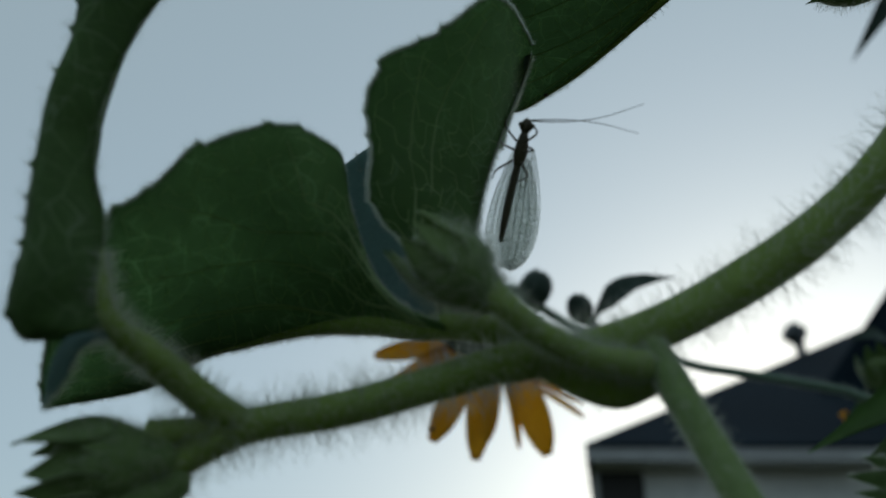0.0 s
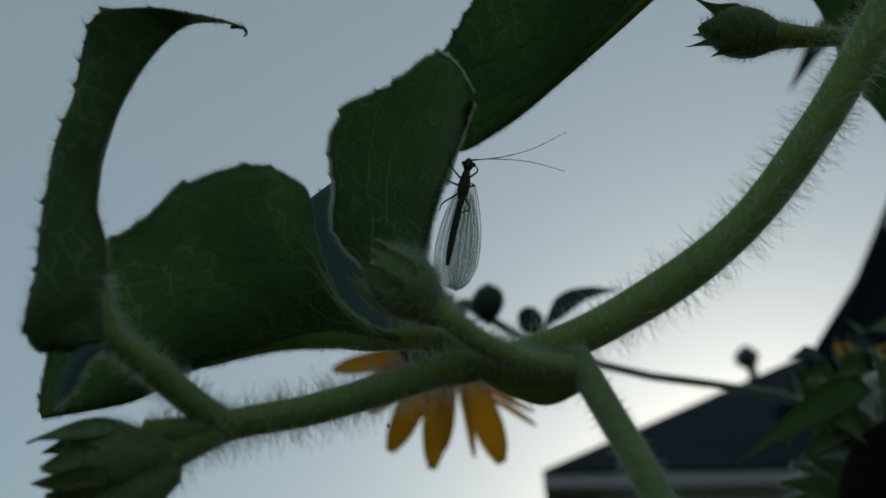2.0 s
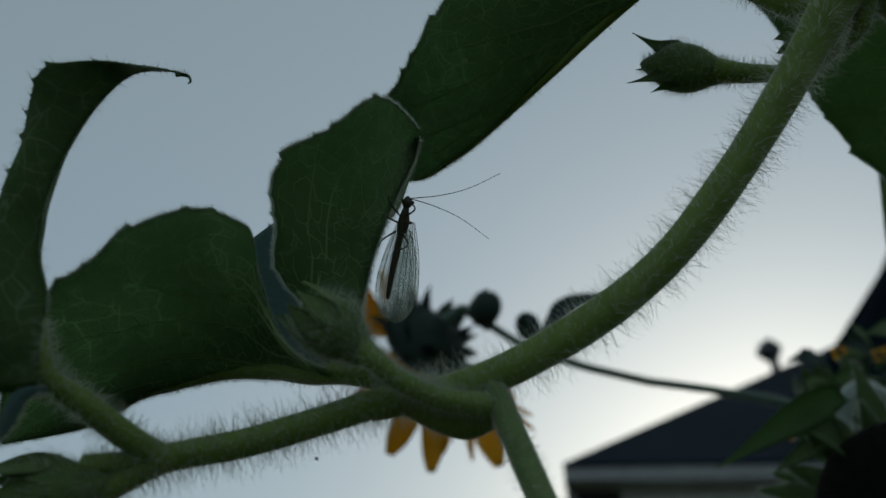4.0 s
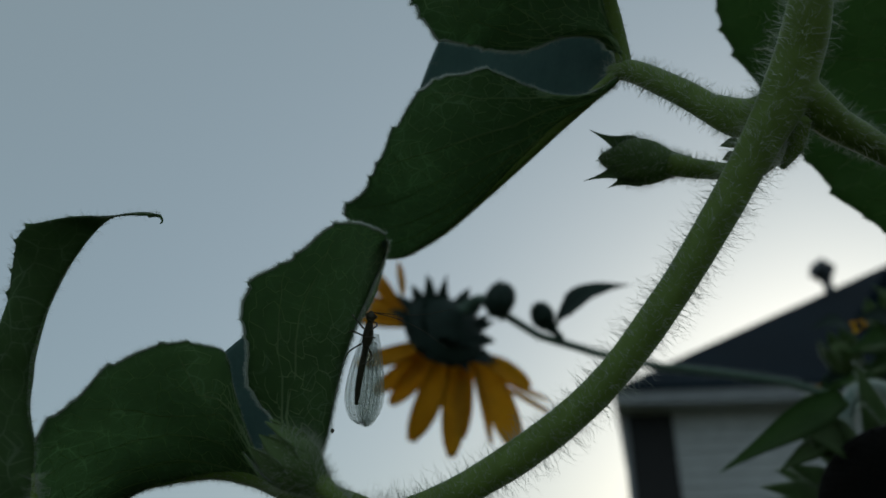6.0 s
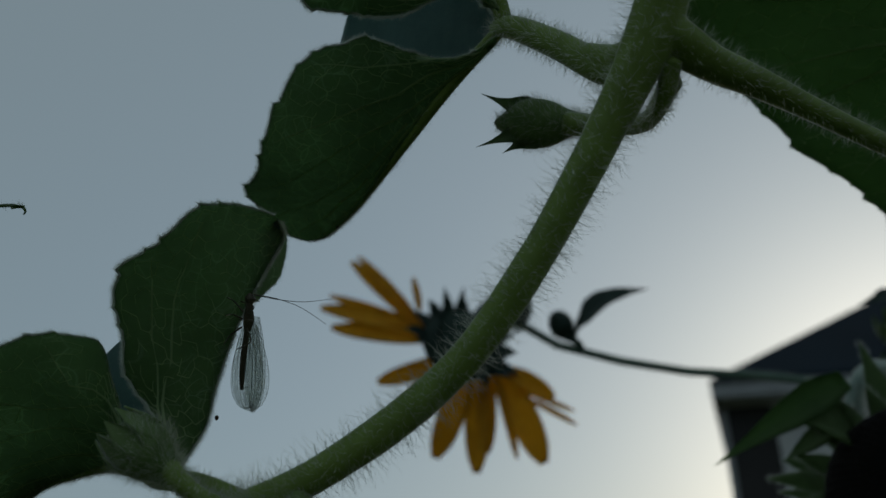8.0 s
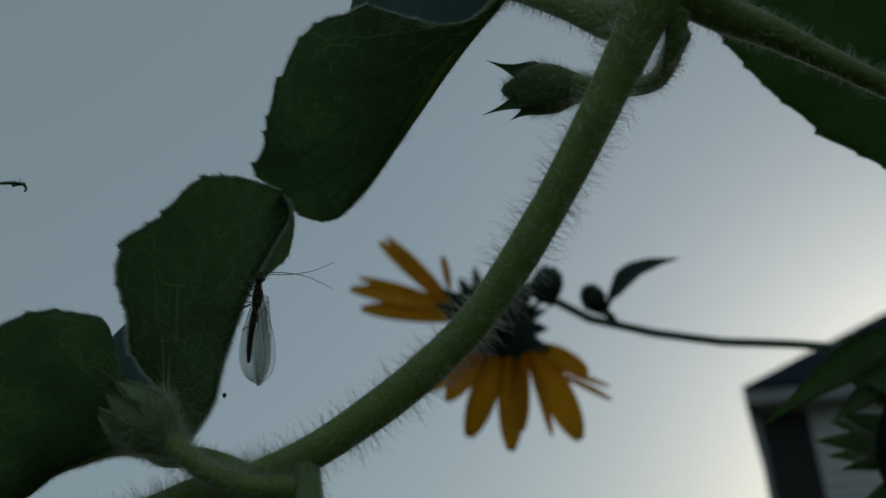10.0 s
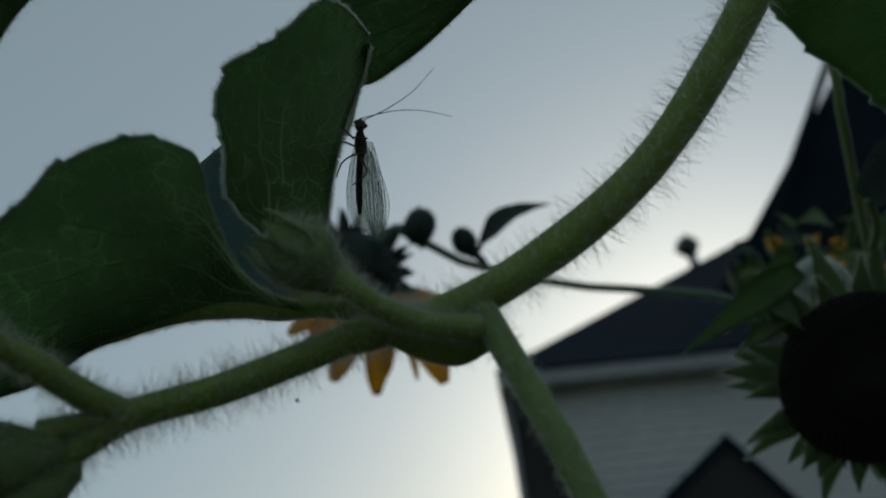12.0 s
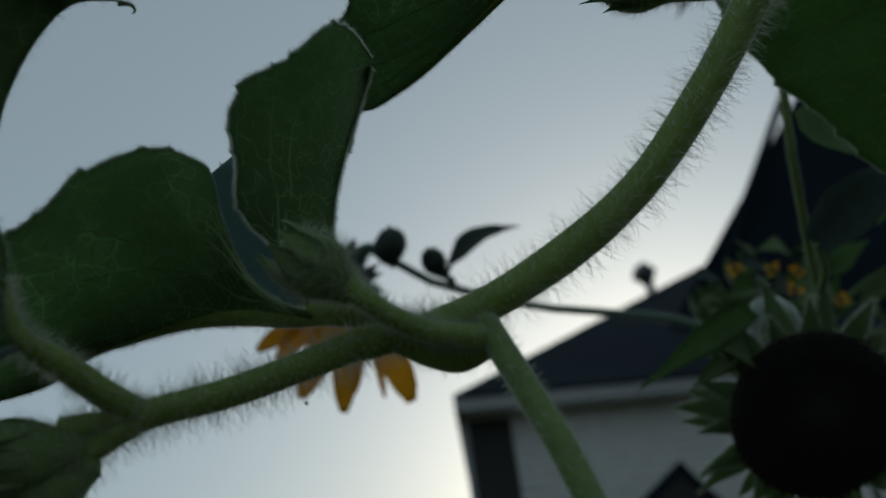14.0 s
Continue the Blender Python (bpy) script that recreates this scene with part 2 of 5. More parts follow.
def tube(points, radii, mat, n=24, sides=14, rough=0.03, cap=True):
    """A round, slightly uneven stem along the points. Also returns its rings, for hairs."""
    c = spline(points, n)
    verts, faces, rings = [], [], []
    side = (c[1] - c[0]).orthogonal().normalized()
    for i, p in enumerate(c):
        way = (c[min(i + 1, n)] - c[max(i - 1, 0)]).normalized()
        side = (side - way * side.dot(way)).normalized()
        up = way.cross(side)
        r = lerp_list(radii, i / n)
        rings.append((p, way, side, up, r))
        for k in range(sides):
            a = 2 * math.pi * k / sides
            d = side * math.cos(a) + up * math.sin(a)
            verts.append(p + d * r * (1 + rough * noise.noise(p * 180 + d * 1.3)))
    for i in range(n):
        for k in range(sides):
            k2 = (k + 1) % sides
            faces.append((i * sides + k, i * sides + k2, (i + 1) * sides + k2, (i + 1) * sides + k))
    if cap:
        for i, flip in ((0, True), (n, False)):
            verts.append(c[i] + (c[i] - c[1 if i == 0 else n - 1]).normalized() * radii[0 if i == 0 else -1] * 0.6)
            for k in range(sides):
                f = (i * sides + k, i * sides + (k + 1) % sides, len(verts) - 1)
                faces.append(f[::-1] if flip else f)
    return (verts, faces, mat), rings


def hairs(roots, length, width=0.00002, mat=None):
    """Fine tapered crooked hairs from (place, way) roots, as one mesh."""
    verts, faces = [], []
    for p, way in roots:
        way = way.normalized()
        s = way.orthogonal().normalized()
        s.rotate(Matrix.Rotation(random.uniform(0, 6.28), 3, way))
        t = way.cross(s)
        ln = length * random.uniform(0.4, 1.25)
        b = len(verts)
        k1, k2, k3 = random.uniform(-0.14, 0.14), random.uniform(-0.3, 0.3), random.uniform(-0.5, 0.5)
        m1, m2 = p + way * ln * 0.38 + s * ln * k1, p + way * ln * 0.7 + s * ln * k2 + t * ln * k1
        for q, w in ((p - way * 0.0001, width * 1.6), (m1, width * 1.1), (m2, width * 0.7)):
            for k in range(3):
                a = 2.094 * k
                verts.append(q + (s * math.cos(a) + t * math.sin(a)) * w)
        verts.append(p + way * ln * 0.95 + s * ln * (k2 + k3 * 0.4) + t * ln * k3 * 0.5)
        for k in range(3):
            n_ = (k + 1) % 3
            faces.append((b + k, b + n_, b + 3 + n_, b + 3 + k))
            faces.append((b + 3 + k, b + 3 + n_, b + 6 + n_, b + 6 + k))
            faces.append((b + 6 + k, b + 6 + n_, b + 9))
    return verts, faces, mat or HAIR


def tube_roots(rings, count, lo=0.0, hi=1.0, lean=0.0):
    out = []
    for _ in range(count):
        f = random.uniform(lo, hi) * (len(rings) - 1)
        i = min(int(f), len(rings) - 2)
        p, way, side, up, r = rings[i]
        p2, _, _, _, r2 = rings[i + 1]
        a = random.uniform(0, 6.283)
        d = side * math.cos(a) + up * math.sin(a)
        out.append((p.lerp(p2, f - i) + d * (r + (r2 - r) * (f - i)) * 0.97,
                    d + way * (lean + random.uniform(-0.35, 0.35)) + up * random.uniform(-0.2, 0.2)))
    return out


def stem(name, points, radii, mat, parent, hair=0, length=0.0024, label="", n=24, lo=0.0, hi=1.0):
    data, rings = tube(points, radii, mat, n)
    ob = part(name, data, parent, label)
    if hair:
        part("hair", hairs(tube_roots(rings, int(hair * 1.5), lo, hi), length), ob, "fine pale bristles", "stuff")
        part("down", hairs(tube_roots(rings, int(hair * 2), lo, hi), 0.0004 + length * 0.12, 0.000014, DOWN), ob, "short pale down", "stuff")
    return ob


def sheet(inner, outer, mat, across=10, along=48, bulge=0.0, away=(0, 1, 0), wavy=0.0006, teeth=0.0, tooth_count=11, thick=0.00022, mid=None):
    """A leaf panel between two curves, with thickness; the outer one is a toothed margin."""
    a, b = spline(inner, along), spline(outer, along)
    c = spline(mid, along) if mid else None
    away = Vector(away)
    grid = []
    for j in range(along + 1):
        row = []
        for i in range(across + 1):
            u = i / across
            lift = bulge * math.sin(math.pi * min(1, 0.15 + j / along))
            if c:
                p = through_mid(a[j], c[j], b[j], u) + away * lift * math.sin(2 * math.pi * u) ** 2
            else:
                p = a[j].lerp(b[j], u) + away * lift * math.sin(math.pi * u)
            p += away * wavy * noise.noise(p * 90) * min(1, 3 * u)
            if teeth and i == across:
                out = (b[j] - a[j])
                if out.length > 1e-6:
                    saw = (j * tooth_count / along + 0.35 * math.sin(j * 0.21)) % 1.0
                    p += out.normalized() * teeth * ((1 - saw) ** 5 * 1.5 + 0.35 * noise.noise(Vector((j * 0.9, tooth_count, 0))))
            row.append(p)
        grid.append(row)
    verts, faces = [], []
    nrm = []
    for j in range(along + 1):
        for i in range(across + 1):
            du = grid[j][min(i + 1, across)] - grid[j][max(i - 1, 0)]
            dv = grid[min(j + 1, along)][i] - grid[max(j - 1, 0)][i]
            n_ = du.cross(dv)
            nrm.append(n_.normalized() if n_.length > 1e-12 else away)
            verts.append(grid[j][i])
    k = len(verts)
    verts += [v + n_ * thick for v, n_ in zip(verts, nrm)]
    w = across + 1
    for j in range(along):
        for i in range(across):
            q = (j * w + i, j * w + i + 1, (j + 1) * w + i + 1, (j + 1) * w + i)
            faces.append(q)
            faces.append(tuple(k + v for v in q[::-1]))
    rim = [j * w for j in range(along, -1, -1)] + list(range(1, w)) + [j * w + across for j in range(1, along + 1)] + [along * w + i for i in range(across - 1, 0, -1)]
    for x, y in zip(rim, rim[1:] + rim[:1]):
        faces.append((y, x, k + x, k + y))
    return verts, faces, mat, grid


def join(*datas):
    verts, faces, mats, slots = [], [], [], []
    for v, f, m, *_ in datas:
        if m not in mats:
            mats.append(m)
        k = len(verts)
        verts += v
        faces += [tuple(k + i for i in q) for q in f]
        slots += [mats.index(m)] * len(f)
    return verts, faces, mats, slots


def edge_roots(curve, count, ways):
    out = []
    for _ in range(count):
        f = random.uniform(0, len(curve) - 1.001)
        i = int(f)
        way = sum((Vector(w) * random.uniform(0.1, 1) for w in ways), Vector())
        out.append((curve[i].lerp(curve[i + 1], f - i), way + Vector([random.uniform(-0.35, 0.35) for _ in range(3)])))
    return out


def vein_lines(leaf, grid, mains, away, r=0.0002, cell=0.0025, thick=0.00022):
    """Raised ribs over a panel and a fine net of veinlets between them, on the side that looks back along away."""
    along, across = len(grid) - 1, len(grid[0]) - 1
    away = Vector(away)

    def raw(s, u):
        fj, fi = min(0.999, max(0, s)) * along, min(0.999, max(0, u)) * across
        j, i = int(fj), int(fi)
        return grid[j][i].lerp(grid[j + 1][i], fj - j).lerp(grid[j][i + 1].lerp(grid[j + 1][i + 1], fj - j), fi - i)

    def slopes(s, u):
        s, u = min(0.98, max(0.02, s)), min(0.96, max(0.04, u))
        return (raw(s + 0.02, u) - raw(s - 0.02, u)) / 0.04, (raw(s, u + 0.04) - raw(s, u - 0.04)) / 0.08

    def at(s, u, h):
        ps, pu = slopes(s, u)
        n_ = pu.cross(ps).normalized()
        return raw(s, u) + (n_ * (thick + h) if n_.dot(away) < 0 else n_ * -h)

    def strip(line, w0, w1, mat):
        """A low raised ridge lying on the panel."""
        verts, faces = [], []
        pts = [at(s, u, 0.00001) for s, u in line]
        for k, (s, u) in enumerate(line):
            ps, pu = slopes(s, u)
            n_ = pu.cross(ps).normalized()
            n_ = n_ if n_.dot(away) < 0 else -n_
            way = (pts[min(k + 1, len(pts) - 1)] - pts[max(k - 1, 0)]).normalized()
            w = w0 + (w1 - w0) * k / (len(line) - 1)
            side = way.cross(n_).normalized() * w
            verts += [pts[k] - side, pts[k] + n_ * w * 0.5, pts[k] + side]
        for k in range(len(line) - 1):
            for c in (0, 1):
                q = 3 * k + c
                faces.append((q, q + 1, q + 4, q + 3))
        return verts, faces, mat

    def nearest(p):
        return min(((s / 60, u / 16) for s in range(1, 60) for u in range(1, 16)), key=lambda q: (raw(*q) - p).length_squared)

    down = []
    for (s0, u0), (s1, u1), bow in mains:
        a, b = raw(s0, u0), raw(s1, u1)
        bend = (b - a).cross(away).normalized() * (b - a).length * bow
        line = [(s0, u0)] + [nearest(a.lerp(b, k / 5) + bend * math.sin(math.pi * k / 5)) for k in (1, 2, 3, 4)] + [(s1, u1)]
        pts = [(p.x, p.y) for p in spline([(s, u, 0) for s, u in line], 16)]
        twigs = [strip(pts, r, r * 0.3, RIB)]
        down += [(at(s, u, 0), Vector((random.uniform(-1, 1), -0.6, random.uniform(-1, 1)))) for s, u in
                 (random.choice(pts) for _ in range(60))]
        part("vein", join(*twigs), leaf, "broad pale rib")
    # the fine net between the ribs: uneven six-sided cells with some sides missing and loose ends inside
    long_way = sum((raw(0.5, u / 8) - raw(0.48, u / 8)).length for u in range(1, 8)) / 7 * 50
    wide_way = max(slopes(s / 8, 0.5)[1].length for s in range(1, 8))
    ns, nu = 2 * max(4, round(long_way / cell)), max(4, round(wide_way / cell))
    spot = {(i, j): ((j + random.uniform(-0.32, 0.32)) / ns, (i + 0.5 + (0.16 if (i + j) % 2 else -0.16) + random.uniform(-0.24, 0.24)) / nu)
            for i in range(nu) for j in range(1, ns)}
    sides = [((i, j), (i, j + 1)) for i, j in spot] + [((i, j), (i + 1, j)) for i, j in spot if (i + j) % 2]
    twigs = []
    for a, b in sides:
        if b not in spot or random.random() < 0.3:
            continue
        (s0, u0), (s1, u1) = spot[a], spot[b]
        ends = [(s0, u0, s1, u1, random.uniform(0.6, 1.0))]
        if random.random() < 0.4:
            q = random.uniform(0.3, 0.7)
            ends.append((s0 + (s1 - s0) * q, u0 + (u1 - u0) * q, s0 + (s1 - s0) * q + random.uniform(-0.45, 0.45) / ns, u0 + (u1 - u0) * q + random.uniform(-0.4, 0.4) / nu, 0.5))
        for s0, u0, s1, u1, heavy in ends:
            ms, mu = (s0 + s1) / 2 + random.uniform(-0.14, 0.14) / ns, (u0 + u1) / 2 + random.uniform(-0.12, 0.12) / nu
            line = [(0.25 * s0 * (2 - q) ** 2 + 0.5 * q * (2 - q) * ms + 0.25 * q * q * s1, 0.25 * u0 * (2 - q) ** 2 + 0.5 * q * (2 - q) * mu + 0.25 * q * q * u1)
                    for q in (0, 0.5, 1, 1.5, 2)]
            if all(0.02 < s < 0.98 and 0.02 < u < 0.97 for s, u in line):
                twigs.append(strip(line, cell * 0.026 * heavy, cell * 0.02 * heavy, VEIN))
    part("veinlet", join(*twigs), leaf, "fine net of pale veinlets", "stuff")
    part("down", hairs(down, 0.0004, 0.000009, FUZZ), leaf, "short pale down on the veins", "stuff")


def blade(base, tip, width, face, mat, curl=0.0, fold=0.15, shape=(0.5, 1.0, 0.85, 0.45, 0.0), along=10, thick=0.00025, twist=0.0):
    """A petal, bract or small leaf from base to tip; face is the way its broad side looks; curl bends it along the face."""
    base, tip, face = Vector(base), Vector(tip), Vector(face).normalized()
    way = tip - base
    ln = way.length
    way.normalize()
    side0 = way.cross(face).normalized()
    verts, faces = [], []
    cols = (-1, -0.5, 0, 0.5, 1)
    for layer in (0, 1):
        for j in range(along + 1):
            u = j / along
            side = side0.copy()
            if twist:
                side.rotate(Matrix.Rotation(twist * u, 3, way))
            w = width * 0.5 * lerp_list(shape, u)
            mid = base.lerp(tip, u) + face * curl * ln * math.sin(math.pi * u)
            for c in cols:
                p = mid + side * w * c + face * (fold * w * abs(c) + thick * (1 - layer))
                p += face * 0.12 * w * noise.noise(p * 150)
                verts.append(p)
    w, k = len(cols), (along + 1) * len(cols)
    for j in range(along):
        for i in range(w - 1):
            q = (j * w + i, j * w + i + 1, (j + 1) * w + i + 1, (j + 1) * w + i)
            faces.append(q)
            faces.append(tuple(k + v for v in q[::-1]))
        for i in (0, w - 1):
            faces.append((j * w + i, (j + 1) * w + i, k + (j + 1) * w + i, k + j * w + i))
    for j in (0, along):
        for i in range(w - 1):
            faces.append((j * w + i, j * w + i + 1, k + j * w + i + 1, k + j * w + i))
    return verts, faces, mat


def ovoid(center, axis, length, radius, mat, rings=12, sides=16, profile=(0.42, 0.62, 0.95, 1.0, 0.85, 0.45)):
    """A bud body: a turned shape along its axis."""
    c, ax = Vector(center), Vector(axis).normalized()
    pts = [c + ax * length * (i / rings - 0.5) for i in range(rings + 1)]
    return tube(pts, [radius * v for v in profile], mat, rings, sides, 0.06)


def bud(parent, center, axis, length, radius, mat, sepals, reach, hair, hair_len, label, spread=0.8, shape=(0.42, 0.62, 0.95, 1.0, 0.85, 0.45)):
    """A closed flower bud: body, pointed sepals round its mouth, and bristles."""
    data, rings = ovoid(center, axis, length, radius, mat, profile=shape)
    ob = part("bud", data, parent, label)
    ax, c = Vector(axis).normalized(), Vector(center)
    s = ax.orthogonal().normalized()
    t = ax.cross(s)
    for i in range(sepals):
        a = 6.283 * i / sepals + random.uniform(-0.2, 0.2)
        d = s * math.cos(a) + t * math.sin(a)
        b = c + ax * length * random.uniform(-0.1, 0.1) + d * radius * 0.85
        e = c + ax * (length * 0.5 + reach * random.uniform(0.5, 1.1)) + d * radius * spread * random.uniform(0.75, 1.2)
        part("sepal", blade(b, e, radius * 0.85, d, mat, random.uniform(0.0, 0.06)), ob)
    if hair:
        part("hair", hairs(tube_roots(rings, hair, lean=0.35), hair_len, 0.000015, BUD_HAIR), ob, "fine pale bristles", "stuff")
    return ob


def joint(tubes, parent, hair, length, label):
    """A swollen joint where stems meet: their stubs grown together into one rounded skin."""
    made = [tube(p, r, STEM, 16, 14, 0.02) for p, r in tubes]
    ob = part("node", join(*[d for d, _ in made])[:2] + (STEM,), parent, label)
    skin = ob.modifiers.new("skin", "REMESH")
    skin.mode, skin.voxel_size, skin.use_smooth_shade = "VOXEL", 0.00021, True
    round_off = ob.modifiers.new("round_off", "SMOOTH")
    round_off.factor, round_off.iterations = 0.5, 18
    for _, rings in made:
        part("hair", hairs(tube_roots(rings, hair), length), ob, "fine pale bristles", "stuff")
        part("down", hairs(tube_roots(rings, hair * 2), 0.0006, 0.000013, DOWN), ob, "short pale down", "stuff")
    return ob


# ---- ground, house ----
def box(lo, hi, mat):
    (x0, y0, z0), (x1, y1, z1) = lo, hi
    v = [(x, y, z) for z in (z0, z1) for y in (y0, y1) for x in (x0, x1)]
    return v, [(0, 2, 3, 1), (4, 5, 7, 6), (0, 1, 5, 4), (2, 6, 7, 3), (0, 4, 6, 2), (1, 3, 7, 5)], mat


SKEW = 0.17


def flat_part(name, data, parent, label="", kind="", skew=SKEW):
    """A flat-shaded part; the house's side walls run back at a slight angle."""
    verts, *rest = data
    ob = part(name, ([(v[0] + skew * (v[1] - 12.1), v[1], v[2]) for v in verts], *rest), parent, label, kind)
    ob.data.polygons.foreach_set("use_smooth", [False] * len(ob.data.polygons))
    return ob


def ground():
    n, verts, faces = 60, [], []
    for j in range(n + 1):
        for i in range(n + 1):
            x, y = (math.copysign(abs(k / n * 2 - 1) ** 3, k / n * 2 - 1) * 1500 for k in (i, j))
            verts.append((x, y, 0.03 * noise.noise(Vector((x, y, 0)) * 0.8) - 0.015))
    for j in range(n):
        for i in range(n):
            a = j * (n + 1) + i
            faces.append((a, a + 1, a + n + 2, a + n + 1))
    g = new("ground", mesh_of("ground", verts, faces, SOIL))
    tagged(g, "dark garden ground with low grass", "ground", "", "structure")


EAVE = 5.25


def house():
    h = thing("house", (6.0, 16.0, 0.0), "grey clapboard house with a dark hipped slate roof", "house")
    x0, x1, y0, y1 = 1.92, 16.0, 12.5, 26.0
    wall = flat_part("wall", box((x0, y0, 0), (x1, y1, EAVE - 0.12), SIDING), h, "grey clapboard wall")
    # clapboards
    for i in range(34):
        z = 0.05 + i * 0.15
        v = [(x0 + 0.12, y0 - 0.03, z), (x1, y0 - 0.03, z), (x1, y0 - 0.002, z + 0.15), (x0 + 0.12, y0 - 0.002, z + 0.15),
             (x0 + 0.12, y0 - 0.002, z), (x1, y0 - 0.002, z)]
        flat_part("clapboard", (v, [(0, 1, 2, 3), (0, 4, 5, 1)], SIDING), wall)
    flat_part("corner_board", box((x0 - 0.03, y0 - 0.03, 0), (x0 + 0.05, y0 + 0.05, EAVE - 0.12), TRIM), h, "pale corner board")
    # the shade beside the corner, put in as a dark strip over the wall
    flat_part("panel", box((x0 + 0.06, y0 - 0.04, 0), (x0 + 0.64, y0 - 0.014, EAVE - 0.18), DARK_PORCH_AND_SHADE), h, "dark strip put in for the shade beside the corner")
    flat_part("soffit", box((1.92, 12.1, EAVE - 0.12), (x1 + 0.3, 26.3, EAVE - 0.06), SOFFIT), h, "white soffit under the eaves")
    flat_part("fascia", box((1.88, 12.06, EAVE - 0.16), (x1 + 0.3, 12.1, EAVE + 0.06), TRIM), h, "pale fascia and gutter")
    flat_part("fascia", box((1.84, 12.06, EAVE - 0.16), (1.88, 26.0, EAVE + 0.06), TRIM), h)
    # hipped roof at 35 degrees, with a thickness
    m = 0.69
    c = [(1.84, 12.04), (18.0, 12.04), (18.0, 29.4), (1.84, 29.4)]
    z0 = EAVE + 0.062
    top = [(8.56, 12.04 + 8.08, z0 + m * 8.08), (8.57, 29.4 - 8.08, z0 + m * 8.08)]
    v = [(*p, z0) for p in c] + top
    v += [(x, y, z - 0.05) for x, y, z in v[:4]]
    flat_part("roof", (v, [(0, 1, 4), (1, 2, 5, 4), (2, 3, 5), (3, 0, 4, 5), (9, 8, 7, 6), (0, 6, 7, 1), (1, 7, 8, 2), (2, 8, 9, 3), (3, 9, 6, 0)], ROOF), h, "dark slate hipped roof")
    # taller steep gable wing; its wall's shade is put in as roof colour
    ax, ay, s = 9.55, 14.0, 1.6
    zt = 1.25 + 11.3
    half = 5.5
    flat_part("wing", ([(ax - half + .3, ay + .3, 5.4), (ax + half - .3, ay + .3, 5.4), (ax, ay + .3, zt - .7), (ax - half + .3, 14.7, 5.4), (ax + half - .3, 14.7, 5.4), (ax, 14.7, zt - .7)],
                       [(0, 1, 2), (5, 4, 3), (0, 3, 4, 1), (1, 4, 5, 2), (2, 5, 3, 0)], ROOF), h, "gabled wing with its wall's shade put in as dark slate colour")
    for sg in (-1, 1):
        e = (ax + sg * half, zt - s * half)
        v = [(ax, ay, zt), (e[0], ay, e[1]), (e[0], 14.9, e[1]), (ax, 14.9, zt)]
        v += [(x, y, z - 0.25) for x, y, z in v]
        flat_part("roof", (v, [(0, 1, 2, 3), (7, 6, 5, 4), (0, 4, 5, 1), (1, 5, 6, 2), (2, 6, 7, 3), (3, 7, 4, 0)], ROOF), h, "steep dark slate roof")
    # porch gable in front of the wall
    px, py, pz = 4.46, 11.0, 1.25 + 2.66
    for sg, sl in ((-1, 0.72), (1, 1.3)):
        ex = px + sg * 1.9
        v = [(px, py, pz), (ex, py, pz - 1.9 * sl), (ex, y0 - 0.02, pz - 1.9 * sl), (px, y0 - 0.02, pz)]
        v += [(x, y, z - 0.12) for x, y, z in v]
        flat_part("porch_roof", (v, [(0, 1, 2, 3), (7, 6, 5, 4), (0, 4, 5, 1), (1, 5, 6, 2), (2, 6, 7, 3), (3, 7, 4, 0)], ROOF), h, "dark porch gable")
    v = [(px, py + .06, pz - .1), (px - 1.8, py + .06, pz - 1.4), (px + 1.8, py + .06, pz - 2.4), (px - 1.8, py + .06, 0), (px + 1.8, py + .06, 0)]
    v += [(x, y0 - 0.03, z) for x, _, z in v]
    flat_part("porch", (v, [(0, 1, 3, 4, 2), (5, 7, 9, 8, 6), (0, 5, 6, 1), (0, 2, 7, 5), (1, 6, 8, 3), (2, 4, 9, 7)], DARK_PORCH_AND_SHADE), h, "dark porch front")
    # roof vent on the hip
    bx, by, bz = 6.88, 17.08, z0 + 0.69 * 5.04
    vent, _ = tube([(bx, by, bz - 0.15), (bx, by, bz + 0.25)], [0.09, 0.09], METAL, 4, 10, 0)
    v_ob = part("vent_pipe", vent, h, "dark metal roof vent")
    cap = box((-0.16, -0.16, -0.14), (0.16, 0.16, 0.14), METAL)
    turn = pose(bx - 0.06, by, bz + 0.42, 0, 24, 20)
    flat_part("vent_cap", ([turn @ Vector(p) for p in cap[0]], cap[1], METAL), v_ob, skew=0.0)


ground()
house()

# ---- the near plant ----
CAM = Vector((0, -1, -0.35)).normalized()
plant = thing("sunflower_plant", (0.1448, 0.1201, 0.0), "bristly sunflower plant with curled leaves and closed buds", "plant")

MAIN = [(0.0733, 0.0474, 1.3706), (0.0716, 0.0548, 1.3565), (0.0708, 0.0593, 1.3488), (0.0682, 0.0634, 1.3417), (0.0656, 0.0660, 1.3359), (0.0602, 0.0698, 1.3266), (0.0541, 0.0725, 1.3182), (0.0442, 0.0780, 1.3047), (0.0361, 0.0799, 1.2976), (0.0287, 0.0806, 1.2923), (0.0224, 0.0810, 1.2890), (0.0192, 0.0812, 1.2874), (0.0151, 0.0819, 1.2867), (0.0108, 0.0827, 1.2857)]
MAIN = spline(MAIN, 18)
for _ in range(3):
    MAIN = [MAIN[0]] + [(a + 2 * b + c) / 4 for a, b, c in zip(MAIN, MAIN[1:], MAIN[2:])] + [MAIN[-1]]
stem("main_stem", MAIN, [0.0022, 0.0023, 0.0025, 0.0026, 0.00245, 0.00225, 0.00215, 0.0021, 0.002, 0.0019], STEM, plant, 2200, 0.0032, "arching green stem with pale bristles", 60)
